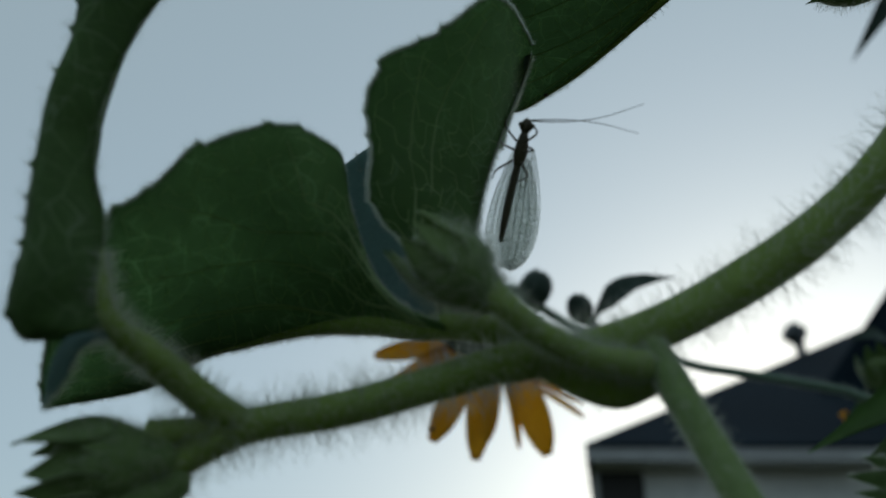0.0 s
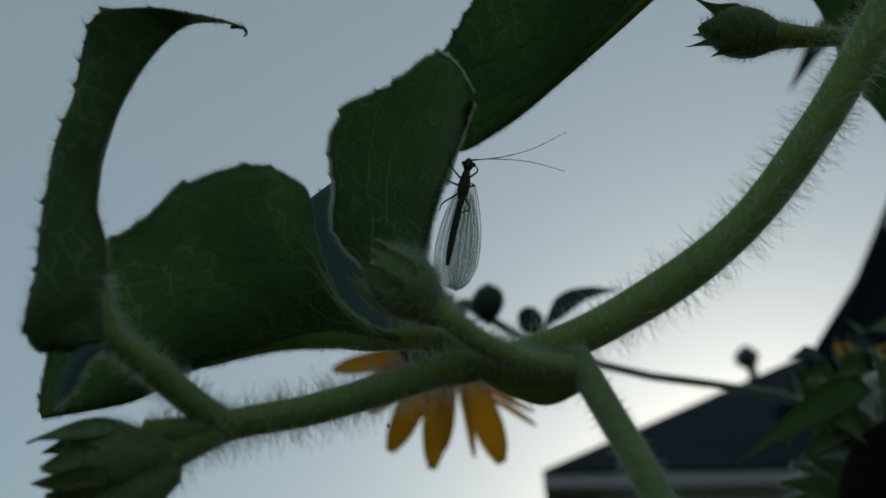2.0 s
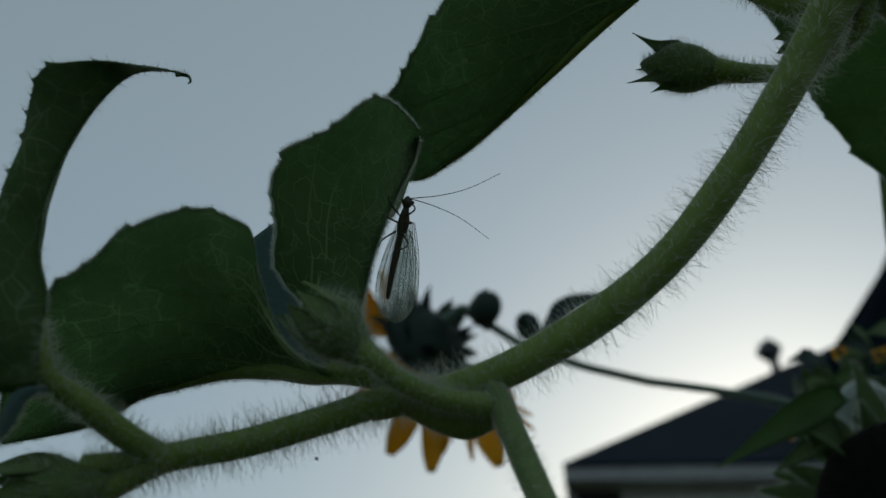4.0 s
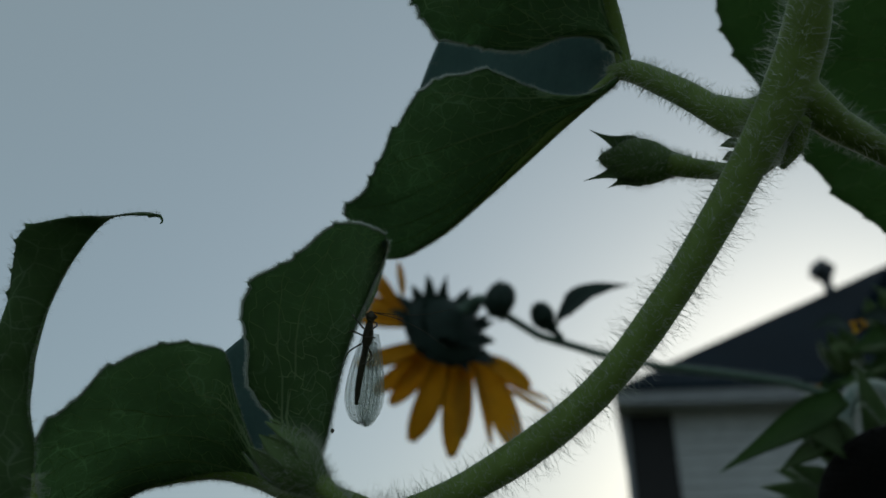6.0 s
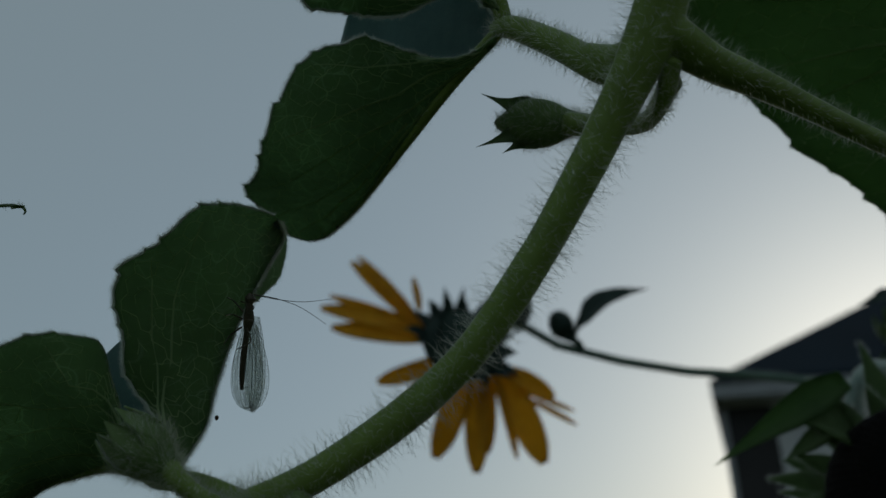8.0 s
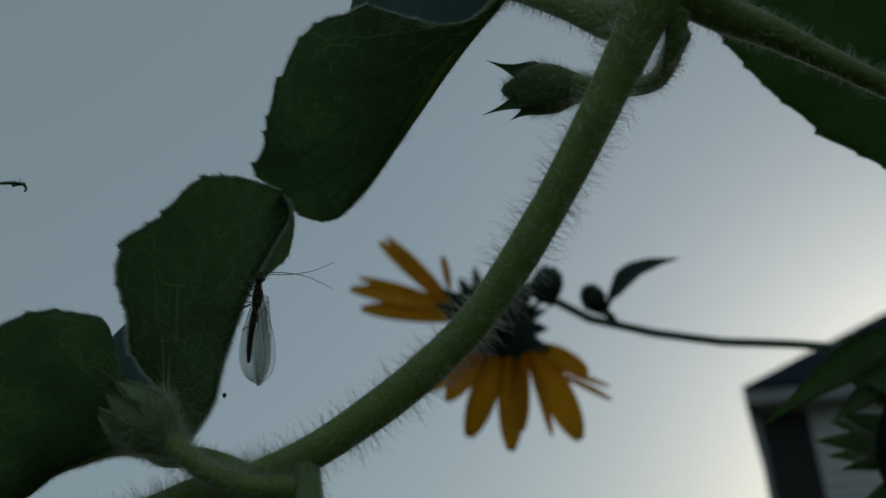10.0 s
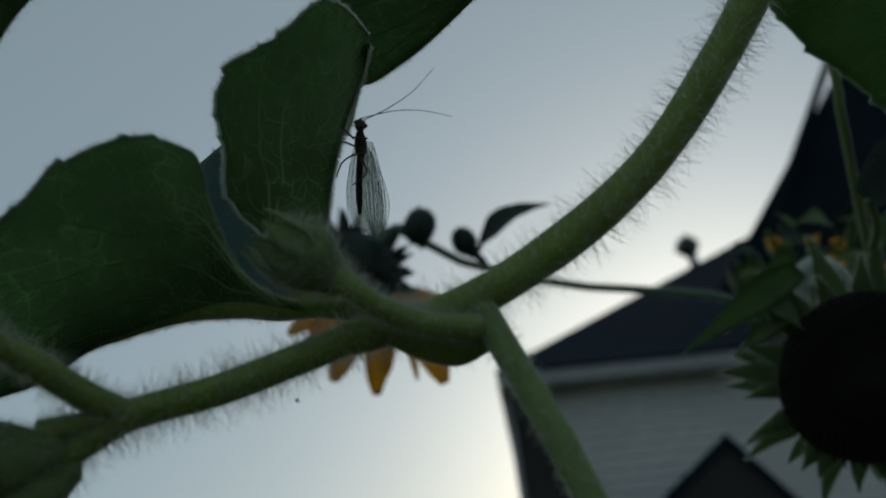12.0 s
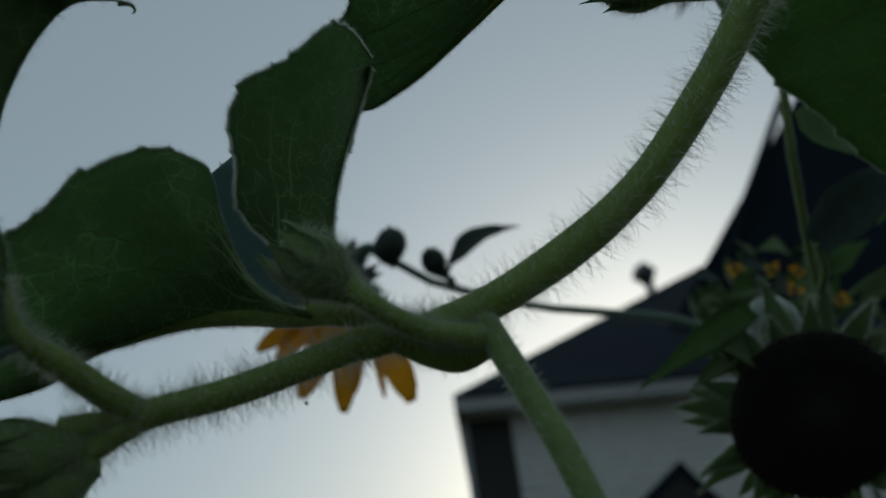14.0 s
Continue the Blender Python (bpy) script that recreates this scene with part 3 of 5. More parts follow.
stem("branch", [(0.0194, 0.0825, 1.2865), (0.0145, 0.0826, 1.2863), (0.0085, 0.0826, 1.2863), (-0.0011, 0.0834, 1.2837), (-0.0093, 0.0839, 1.2815), (-0.0155, 0.0832, 1.2801), (-0.0188, 0.0830, 1.2791), (-0.0224, 0.0822, 1.2766), (-0.0259, 0.0819, 1.2745)], [0.0017, 0.0017, 0.0017, 0.0016, 0.0016], STEM, plant, 1700, 0.003, "green side branch with pale bristles", 40)
stem("stalk", [(0.0184, 0.0826, 1.2893), (0.0190, 0.0803, 1.2878), (0.0199, 0.0787, 1.2846), (0.0213, 0.0774, 1.2799), (0.0229, 0.0761, 1.2742), (0.0239, 0.0731, 1.2664), (0.0248, 0.0701, 1.2586)] + [(0.0368, 0.0741, 1.2286), (0.0748, 0.0901, 1.1086), (0.1148, 0.1101, 0.7586), (0.1448, 0.1201, -0.0200)], [0.0016, 0.001, 0.0009, 0.00095, 0.0011, 0.0014, 0.0022, 0.0032, 0.005], STALK, plant, 1800, 0.0013, "pale green stalk down to the ground", 60, 0.0, 0.1)
joint([([MAIN[-9], MAIN[-6], MAIN[-3], MAIN[-1]], [0.0021, 0.0022, 0.0022, 0.002]),
       ([(0.0193, 0.0819, 1.2840), (0.0161, 0.0829, 1.2836), (0.0126, 0.0830, 1.2845), (0.0095, 0.0831, 1.2858)], [0.0017, 0.0024, 0.0021, 0.0015]),
       ([(0.0170, 0.0825, 1.2862), (0.0110, 0.0826, 1.2863), (0.0050, 0.0829, 1.2853)], [0.0019, 0.0019, 0.0018])],
      plant, 200, 0.0012, "swollen joint where the branch, stalk and bud stalk meet")
stem("bud_stalk", [(0.0182, 0.0801, 1.2841), (0.0133, 0.0785, 1.2843), (0.0087, 0.0775, 1.2861), (0.0057, 0.0769, 1.2885), (0.0037, 0.0771, 1.2906)], [0.0015, 0.0013, 0.0012, 0.0012, 0.0015], STEM, plant, 800, 0.0014)
bud(plant, (0.0014, 0.0770, 1.2921), (-0.758, -0.127, 0.640), 0.0088, 0.0036, BUD, 7, 0.0022, 1500, 0.0018, "fuzzy closed flower bud", 0.7)

# fork at the end of the branch: bud and leaf
stem("bud_stalk", [(-0.0183, 0.0828, 1.2795), (-0.0218, 0.0811, 1.2786), (-0.0253, 0.0800, 1.2778)], [0.0012, 0.0011, 0.0013], STEM, plant, 300, 0.0018)
bud(plant, (-0.0282, 0.0806, 1.2755), (-0.986, -0.021, -0.167), 0.0095, 0.0038, BUD, 10, 0.0032, 700, 0.0018, "fuzzy closed flower bud with pointed sepals")
bud(plant, (-0.0265, 0.0829, 1.2728), (-0.890, 0.131, -0.437), 0.009, 0.0034, BUD, 9, 0.003, 500, 0.0018, "fuzzy closed flower bud with pointed sepals")
stem("petiole", [(-0.0178, 0.0835, 1.2796), (-0.0209, 0.0798, 1.2809), (-0.0244, 0.0755, 1.2829), (-0.0273, 0.0724, 1.2845), (-0.0281, 0.0711, 1.2868), (-0.0286, 0.0705, 1.2905)], [0.0016, 0.0015, 0.0015, 0.0013, 0.0007, 0.0002], STEM, plant, 700, 0.0018, "", 20)

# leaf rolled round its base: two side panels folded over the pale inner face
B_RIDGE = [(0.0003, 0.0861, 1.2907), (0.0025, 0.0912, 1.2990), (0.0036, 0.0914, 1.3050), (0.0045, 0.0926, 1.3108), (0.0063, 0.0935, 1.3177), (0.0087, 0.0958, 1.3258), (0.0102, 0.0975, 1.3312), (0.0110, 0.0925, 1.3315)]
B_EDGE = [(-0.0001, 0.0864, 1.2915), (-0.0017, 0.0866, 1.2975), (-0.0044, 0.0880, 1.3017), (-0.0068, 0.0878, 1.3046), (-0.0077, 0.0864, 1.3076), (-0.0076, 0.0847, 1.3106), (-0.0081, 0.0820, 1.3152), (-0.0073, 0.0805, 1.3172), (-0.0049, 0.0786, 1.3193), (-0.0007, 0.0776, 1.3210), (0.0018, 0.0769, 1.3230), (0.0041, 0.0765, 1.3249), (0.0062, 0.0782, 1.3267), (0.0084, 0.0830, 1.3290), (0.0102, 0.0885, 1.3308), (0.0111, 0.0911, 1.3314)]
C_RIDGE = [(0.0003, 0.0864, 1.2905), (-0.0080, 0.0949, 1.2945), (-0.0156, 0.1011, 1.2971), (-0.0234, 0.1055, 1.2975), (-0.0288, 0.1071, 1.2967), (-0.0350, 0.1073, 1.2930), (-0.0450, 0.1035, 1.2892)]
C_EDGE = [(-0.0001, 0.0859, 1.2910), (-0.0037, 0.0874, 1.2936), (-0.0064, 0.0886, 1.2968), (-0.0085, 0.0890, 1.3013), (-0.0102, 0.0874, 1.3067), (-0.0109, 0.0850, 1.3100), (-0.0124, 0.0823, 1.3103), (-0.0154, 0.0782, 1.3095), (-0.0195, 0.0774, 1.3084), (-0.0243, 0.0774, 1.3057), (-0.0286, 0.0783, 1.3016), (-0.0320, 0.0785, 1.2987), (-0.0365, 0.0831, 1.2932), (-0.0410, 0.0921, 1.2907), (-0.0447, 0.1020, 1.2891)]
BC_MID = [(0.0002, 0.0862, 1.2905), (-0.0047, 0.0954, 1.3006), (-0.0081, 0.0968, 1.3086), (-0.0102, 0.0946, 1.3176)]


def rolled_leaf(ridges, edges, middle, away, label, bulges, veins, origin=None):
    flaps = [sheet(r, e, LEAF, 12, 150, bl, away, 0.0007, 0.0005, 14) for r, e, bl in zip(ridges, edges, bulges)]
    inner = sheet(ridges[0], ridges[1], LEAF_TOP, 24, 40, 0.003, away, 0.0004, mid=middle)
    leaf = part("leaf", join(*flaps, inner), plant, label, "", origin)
    for flap, lines in zip(flaps, veins):
        vein_lines(leaf, flap[3], lines, away, 0.00026)
    roots, rim = [], []
    for flap, r in zip(flaps, ridges):
        grid = flap[3]
        # pale tube added along the edge to carry the down's backlit glow
        part("margin", tube([row[-1] - Vector(away) * 0.00008 for row in grid], [0.0001, 0.00017, 0.00017, 0.00008], MARGIN_GLOW, 150, 6, 0.5)[0], leaf, "pale downy leaf margin with its rim glow put into the colour")
        out = (grid[75][-1] - grid[75][0]).normalized()
        roots += edge_roots([row[-1] for row in grid], 900, [out, -Vector(away) * 0.6])
        roots += edge_roots([row[0] for row in grid], 700, [-out, -Vector(away) * 0.6])
        for lo in range(0, 150, 10):
            bit = grid[lo:lo + 11]
            rim += edge_roots([row[-1] for row in bit], 330, [(bit[5][-1] - bit[5][0]).normalized() * 0.7, -Vector(away) * 0.9])
        rim += edge_roots([row[0] for row in grid], 3000, [-out, -Vector(away) * 0.9])
    roots += edge_roots(spline(middle, 30)[-3:], 60, [(0, 0, 1), (-1, 0, 0)])
    part("hair", hairs(roots, 0.0009), leaf, "fine pale bristles", "stuff")
    part("down", hairs(rim, 0.0008, 0.000017, FUZZ), leaf, "short pale down along the margin", "stuff")
    return leaf


# ribs of a panel: start, end (along, across) and bow
LINES = [((0.03, 0.1), (0.93, 0.12), 0.02), ((0.03, 0.3), (0.4, 0.93), 0.04), ((0.03, 0.2), (0.58, 0.92), 0.05), ((0.04, 0.12), (0.75, 0.9), 0.05),
         ((0.35, 0.1), (0.87, 0.85), 0.05), ((0.58, 0.1), (0.94, 0.7), 0.05)]
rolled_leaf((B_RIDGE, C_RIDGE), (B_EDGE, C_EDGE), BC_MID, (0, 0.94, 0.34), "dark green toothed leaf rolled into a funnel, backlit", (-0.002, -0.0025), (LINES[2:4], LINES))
stem("petiole", [(-0.0350, 0.1066, 1.2936), (-0.0288, 0.1063, 1.2970), (-0.0233, 0.1047, 1.2978), (-0.0155, 0.1004, 1.2975), (-0.0079, 0.0942, 1.2950), (-0.0024, 0.0888, 1.2920), (0.0008, 0.0862, 1.2910), (0.0039, 0.0850, 1.2902), (0.0080, 0.0830, 1.2884), (0.0121, 0.0826, 1.2863)], [0.0002, 0.0004, 0.0006, 0.0008, 0.001, 0.0012, 0.0013, 0.0014, 0.0015, 0.0016], STEM, plant, 700, 0.0011, "", 36)

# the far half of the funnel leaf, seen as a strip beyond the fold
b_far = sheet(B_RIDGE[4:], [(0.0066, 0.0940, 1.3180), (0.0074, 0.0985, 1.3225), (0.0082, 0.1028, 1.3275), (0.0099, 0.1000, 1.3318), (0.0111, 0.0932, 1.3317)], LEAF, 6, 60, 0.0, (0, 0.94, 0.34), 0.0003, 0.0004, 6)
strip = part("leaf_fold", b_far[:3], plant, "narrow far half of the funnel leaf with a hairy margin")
part("hair", hairs(edge_roots([r[-1] for r in b_far[3]], 420, [(0.8, 0.2, 0.2)]), 0.0008), strip, "fine pale bristles", "stuff")

# curled leaf on the fork
D_OUT = [(-0.0321, 0.0723, 1.2833), (-0.0352, 0.0728, 1.2838), (-0.0361, 0.0715, 1.2865), (-0.0356, 0.0707, 1.2913), (-0.0360, 0.0704, 1.2971), (-0.0361, 0.0706, 1.3046), (-0.0346, 0.0685, 1.3108), (-0.0342, 0.0668, 1.3164), (-0.0326, 0.0645, 1.3197), (-0.0297, 0.0647, 1.3213), (-0.0263, 0.0656, 1.3223), (-0.0235, 0.0674, 1.3231), (-0.0205, 0.0702, 1.3248), (-0.0181, 0.0723, 1.3258)]
D_IN = [(-0.0274, 0.0718, 1.2842), (-0.0281, 0.0712, 1.2865), (-0.0284, 0.0704, 1.2892), (-0.0292, 0.0708, 1.2938), (-0.0310, 0.0709, 1.2987), (-0.0315, 0.0711, 1.3024), (-0.0313, 0.0702, 1.3052), (-0.0305, 0.0701, 1.3105), (-0.0288, 0.0699, 1.3161), (-0.0264, 0.0700, 1.3211), (-0.0241, 0.0709, 1.3248), (-0.0203, 0.0717, 1.3259), (-0.0181, 0.0725, 1.3259)]
d_sheet = sheet(D_IN, D_OUT, LEAF, 10, 140, -0.003, (0.3, 0.9, 0.3), 0.0012, 0.0005, 22)
d_flap = sheet([(-0.0274, 0.0720, 1.2839), (-0.0303, 0.0716, 1.2833), (-0.0316, 0.0721, 1.2811), (-0.0324, 0.0739, 1.2780)], [(-0.0274, 0.0724, 1.2832), (-0.0291, 0.0716, 1.2820), (-0.0303, 0.0723, 1.2795), (-0.0323, 0.0737, 1.2777)], LEAF_TOP, 5, 24, -0.0008)
d_back = sheet(D_IN, D_OUT, LEAF, 10, 60, 0.0035, (0.3, 0.9, 0.3), 0.0008)
leaf_d = part("leaf", join(d_sheet, d_flap, d_back), plant, "dark green leaf curling over to a thin tip")
part("tip", tube([(-0.0195, 0.0721, 1.3257), (-0.0187, 0.0722, 1.3258), (-0.0180, 0.0724, 1.3257), (-0.0177, 0.0726, 1.3251), (-0.0180, 0.0727, 1.3248)], [0.00025, 0.00022, 0.0002, 0.0001], LEAF, 16, 8)[0], leaf_d, "thin hooked leaf tip")
part("hair", hairs(edge_roots([r[-1] for r in d_sheet[3]], 500, [(-0.6, -0.3, 0.6)]) + edge_roots([r[0] for r in d_sheet[3]], 400, [(0.8, -0.3, -0.2)])
     + edge_roots(spline([(-0.0274, 0.0724, 1.2832), (-0.0291, 0.0716, 1.2820), (-0.0303, 0.0723, 1.2795), (-0.0323, 0.0737, 1.2777)], 20), 160, [(0.7, -0.4, -0.3)]), 0.0011), leaf_d, "fine pale bristles", "stuff")

# upper node: two leaves and a bud
stem("petiole", [(0.0652, 0.0684, 1.3356), (0.0613, 0.0705, 1.3359), (0.0553, 0.0727, 1.3425), (0.0504, 0.0754, 1.3482), (0.0478, 0.0770, 1.3505), (0.0456, 0.0820, 1.3537)], [0.0026, 0.0022, 0.002, 0.0019, 0.0018, 0.0015, 0.0004], STEM, plant, 900, 0.0017, "", 20)
stem("petiole", [(0.0668, 0.0660, 1.3385), (0.0703, 0.0676, 1.3360), (0.0748, 0.0703, 1.3343), (0.0811, 0.0745, 1.3334), (0.0982, 0.0881, 1.3315), (0.1154, 0.1028, 1.3319), (0.1296, 0.1164, 1.3344)], [0.0029, 0.0022, 0.00165, 0.00145, 0.0014, 0.0013, 0.0013, 0.0013], STEM, plant, 900, 0.0015, "", 30)
stem("bud_stalk", [(0.0689, 0.0717, 1.3339), (0.0663, 0.0827, 1.3356), (0.0605, 0.0870, 1.3385), (0.0557, 0.0887, 1.3408)], [0.0014, 0.0013, 0.0013, 0.0018], STEM, plant, 500, 0.0016)
upper = bud(plant, (0.0521, 0.0898, 1.3420), (-0.975, 0.060, 0.190), 0.0140, 0.0038, BUD, 0, 0, 1500, 0.0014, "closed green bud with spreading pointed sepals",
            shape=(0.42, 0.44, 0.56, 0.78, 0.95, 1.0, 0.98, 0.85, 0.5, 0.2))
for b, t, w in (((0.0515, 0.0890, 1.3430), (0.0434, 0.0868, 1.3465), 0.0042), ((0.0512, 0.0892, 1.3412), (0.0420, 0.0893, 1.3387), 0.0038),
                ((0.0515, 0.0896, 1.3404), (0.0458, 0.0906, 1.3380), 0.0044), ((0.0490, 0.0908, 1.3436), (0.0448, 0.0930, 1.3446), 0.0034)):
    part("sepal", blade(b, t, w, CAM, BRACT, random.uniform(-0.08, 0.0), 0.4, (0.5, 0.9, 1.0, 0.8, 0.5, 0.28, 0.14, 0.05, 0.0), 12), upper)
joint([([(0.0710, 0.0580, 1.3510), (0.0702, 0.0610, 1.3453), (0.0686, 0.0641, 1.3405), (0.0666, 0.0660, 1.3360), (0.0640, 0.0676, 1.3325), (0.0610, 0.0694, 1.3280)], [0.0023, 0.0026, 0.0029, 0.0029, 0.0027, 0.0025]),
       ([(0.0668, 0.0655, 1.3385), (0.0703, 0.0668, 1.3362), (0.0748, 0.0699, 1.3344), (0.0790, 0.0731, 1.3337)], [0.0029, 0.0024, 0.0019, 0.00165]),
       ([(0.0660, 0.0672, 1.3362), (0.0625, 0.0692, 1.3362), (0.0585, 0.0714, 1.3390)], [0.0026, 0.0022, 0.0020])],
      plant, 220, 0.0019, "swollen joint where two leaf stalks leave the stem")
for b, t in (((0.0632, 0.0783, 1.3377), (0.0606, 0.0786, 1.3373)), ((0.0627, 0.0792, 1.3361), (0.0609, 0.0795, 1.3355))):
    part("bract", blade(b, t, 0.0016, CAM, BUD, 0.05, 0.4), plant)
stem("node", [(0.0684, 0.0672, 1.3338), (0.0677, 0.0696, 1.3309), (0.0662, 0.0715, 1.3290)], [0.0015, 0.0012, 0.0004], STEM, plant, 200, 0.0013)

A_R1 = [(0.0465, 0.0782, 1.3486), (0.0393, 0.0840, 1.3463), (0.0306, 0.0935, 1.3429), (0.0210, 0.1054, 1.3404), (0.0158, 0.1116, 1.3401), (0.0121, 0.1154, 1.3401), (0.0089, 0.1161, 1.3401)]
A_E1 = [(0.0469, 0.0778, 1.3492), (0.0429, 0.0788, 1.3475), (0.0387, 0.0794, 1.3478), (0.0337, 0.0790, 1.3497), (0.0282, 0.0783, 1.3523), (0.0242, 0.0791, 1.3523), (0.0207, 0.0792, 1.3521), (0.0165, 0.0800, 1.3493), (0.0134, 0.0823, 1.3453), (0.0104, 0.0859, 1.3417), (0.0075, 0.0920, 1.3402), (0.0036, 0.0979, 1.3405), (0.0041, 0.1039, 1.3405), (0.0063, 0.1106, 1.3393), (0.0083, 0.1149, 1.3396)]
A_R2 = [(0.0484, 0.0764, 1.3517), (0.0469, 0.0736, 1.3565), (0.0449, 0.0684, 1.3630), (0.0435, 0.0624, 1.3706), (0.0407, 0.0579, 1.3786)]
A_E2 = [(0.0476, 0.0767, 1.3512), (0.0442, 0.0747, 1.3546), (0.0392, 0.0745, 1.3550), (0.0348, 0.0762, 1.3546), (0.0296, 0.0773, 1.3553), (0.0254, 0.0767, 1.3563), (0.0214, 0.0742, 1.3555), (0.0185, 0.0712, 1.3568), (0.0166, 0.0686, 1.3600), (0.0153, 0.0665, 1.3637), (0.0146, 0.0618, 1.3692), (0.0184, 0.0579, 1.3760)]
A_MID = [(0.0476, 0.0771, 1.3505), (0.0392, 0.0871, 1.3592), (0.0285, 0.0958, 1.3675), (0.0178, 0.1018, 1.3727)]
leaf_a = rolled_leaf((A_R1, A_R2), (A_E1, A_E2), A_MID, (0, 0.94, 0.34), "dark green toothed leaf folded over its pale inner face", (-0.002, -0.002), (LINES, LINES), (0.0476, 0.0770, 1.3506))

for ridge, wide in ((A_R1, 0.0010), (A_R2, 0.0013)):
    stem("midrib", [Vector(p) - Vector((0, 0.0003, 0)) for p in [(0.0481, 0.0771, 1.3507)] + ridge[1:]], [wide, wide * 0.85, wide * 0.6, wide * 0.4, wide * 0.25], STEM, leaf_a, 260, 0.0009, "pale green midrib along the fold")

E_EDGE = [(0.0724, 0.0884, 1.4089), (0.0737, 0.1049, 1.3933), (0.0757, 0.1124, 1.3881), (0.0790, 0.1177, 1.3842), (0.0861, 0.1256, 1.3782), (0.0936, 0.1341, 1.3713), (0.0991, 0.1380, 1.3671), (0.1030, 0.1407, 1.3625), (0.1072, 0.1429, 1.3600), (0.1139, 0.1459, 1.3561), (0.1201, 0.1503, 1.3511), (0.1300, 0.1554, 1.3448), (0.1467, 0.1583, 1.3398)]
E_IN = [(0.1149, 0.0745, 1.4070), (0.1240, 0.0820, 1.3940), (0.1328, 0.0890, 1.3871), (0.1416, 0.0971, 1.3807), (0.1502, 0.1102, 1.3711), (0.1558, 0.1238, 1.3606), (0.1572, 0.1378, 1.3493), (0.1550, 0.1501, 1.3411)]
e_sheet = sheet(E_IN, E_EDGE, LEAF_BROAD, 16, 130, -0.004, (0, 0.94, 0.34), 0.0015, 0.0007, 19)
leaf_e = part("leaf", e_sheet[:3], plant, "broad dark green leaf, backlit", "", (0.1337, 0.1121, 1.3548))
vein_lines(leaf_e, e_sheet[3], [((0.45, 0.06), (0.13, 0.94), 0.05), ((0.5, 0.06), (0.3, 0.94), 0.05), ((0.5, 0.3), (0.45, 0.94), 0.05), ((0.52, 0.3), (0.55, 0.94), -0.05),
                                ((0.6, 0.06), (0.68, 0.94), -0.05)], (0, 0.94, 0.34), 0.0005, 0.0042)
part("hair", hairs(edge_roots([r[-1] for r in e_sheet[3]], 700, [(-0.6, -0.3, -0.5)]), 0.0009), leaf_e, "fine pale bristles", "stuff")
part("down", hairs(edge_roots([r[-1] for r in e_sheet[3]], 5000, [(-0.5, -0.5, -0.4), (0, -1, -0.2)]), 0.0008, 0.00002, FUZZ), leaf_e, "short pale down along the margin", "stuff")

# withered bits caught on the leaf edges and bristles
for p, size, owner in (((0.0032, 0.0937, 1.3014), 0.0003, plant), ((-0.0010, 0.0850, 1.2800), 0.0002, plant), ((0.0154, 0.1116, 1.3400), 0.0004, leaf_a)):
    part("withered_bit", ovoid(p, (random.uniform(-1, 1), 0.3, 1), size * 2.4, size, WITHERED, 6, 8)[0], owner, "tiny withered brown bit")

# ---- the blooming sunflower behind ----
def bract_ring(parent, center, n, e1, e2, radius, count, length, width, mat, lean, label="", droop=0.0, fringe=False):
    for i in range(count):
        a = 6.283 * i / count + random.uniform(-0.12, 0.12)
        d = e1 * math.cos(a) + e2 * math.sin(a)
        b = center + d * radius * random.uniform(0.85, 1.0)
        k = random.uniform(0.7, 1.2)
        t = b + (d * (1 - abs(lean)) + n * (lean + random.uniform(-0.2, 0.2))).normalized() * length * k
        data = blade(b, t, width * random.uniform(0.8, 1.15), -n + d * 0.3, mat, random.uniform(-0.1, 0.15) + droop, 0.25, (1.0, 0.9, 0.62, 0.3, 0.0), 8)
        ob = part("bract", data, parent, label)
        if fringe:
            across = (data[0][4] - data[0][0]).normalized()
            roots = [(data[0][5 * j + c].lerp(data[0][5 * j + 5 + c], random.random()), across * sg + d * 0.5 + n * random.uniform(-0.4, 0.4))
                     for c, sg in ((0, -1), (4, 1)) for j in range(8) for _ in range(9)]
            part("hair", hairs(roots, 0.0013, 0.00003, FUZZ), ob, "pale fringe", "stuff")


bloom = thing("sunflower_plant", (0.301, 0.464, 0.0), "blooming sunflower with drooping yellow petals and two small buds", "plant")
FLOWER_C = Vector((0.0101, 0.3664, 1.4265))
FLOWER_N = Vector((-0.450, 0.839, -0.313)).normalized()
FLOWER_1 = Vector((0.836, 0.273, -0.474)).normalized()
FLOWER_2 = FLOWER_N.cross(FLOWER_1).normalized()
FLOWER_1 = FLOWER_2.cross(FLOWER_N).normalized()
STALK_LINE = [(0.0315, 0.3524, 1.4352), (0.0382, 0.3510, 1.4273), (0.0473, 0.3516, 1.4210), (0.0618, 0.3539, 1.4171), (0.0886, 0.3586, 1.4089), (0.1198, 0.3615, 1.4039), (0.1505, 0.3636, 1.4002), (0.1822, 0.3626, 1.3890)]
stem("flower_stalk", STALK_LINE + [(0.2238, 0.3981, 1.3790), (0.2772, 0.4437, 1.3090), (0.2974, 0.4610, 0.9890), (0.3010, 0.4640, -0.0200)], [0.0017, 0.0017, 0.0018, 0.002, 0.0026, 0.004, 0.006], FARSTALK, bloom, 2400, 0.0022, "blue-green bristly flower stalk", 60, 0.0, 0.2)
stem("flower_stalk", [tuple(FLOWER_C - FLOWER_N * 0.012)] + [(0.0266, 0.3540, 1.4377), (0.0315, 0.3524, 1.4352), (0.0382, 0.3510, 1.4273)], [0.003, 0.0026, 0.0022, 0.0016], FARSTALK, bloom, 200, 0.0022)
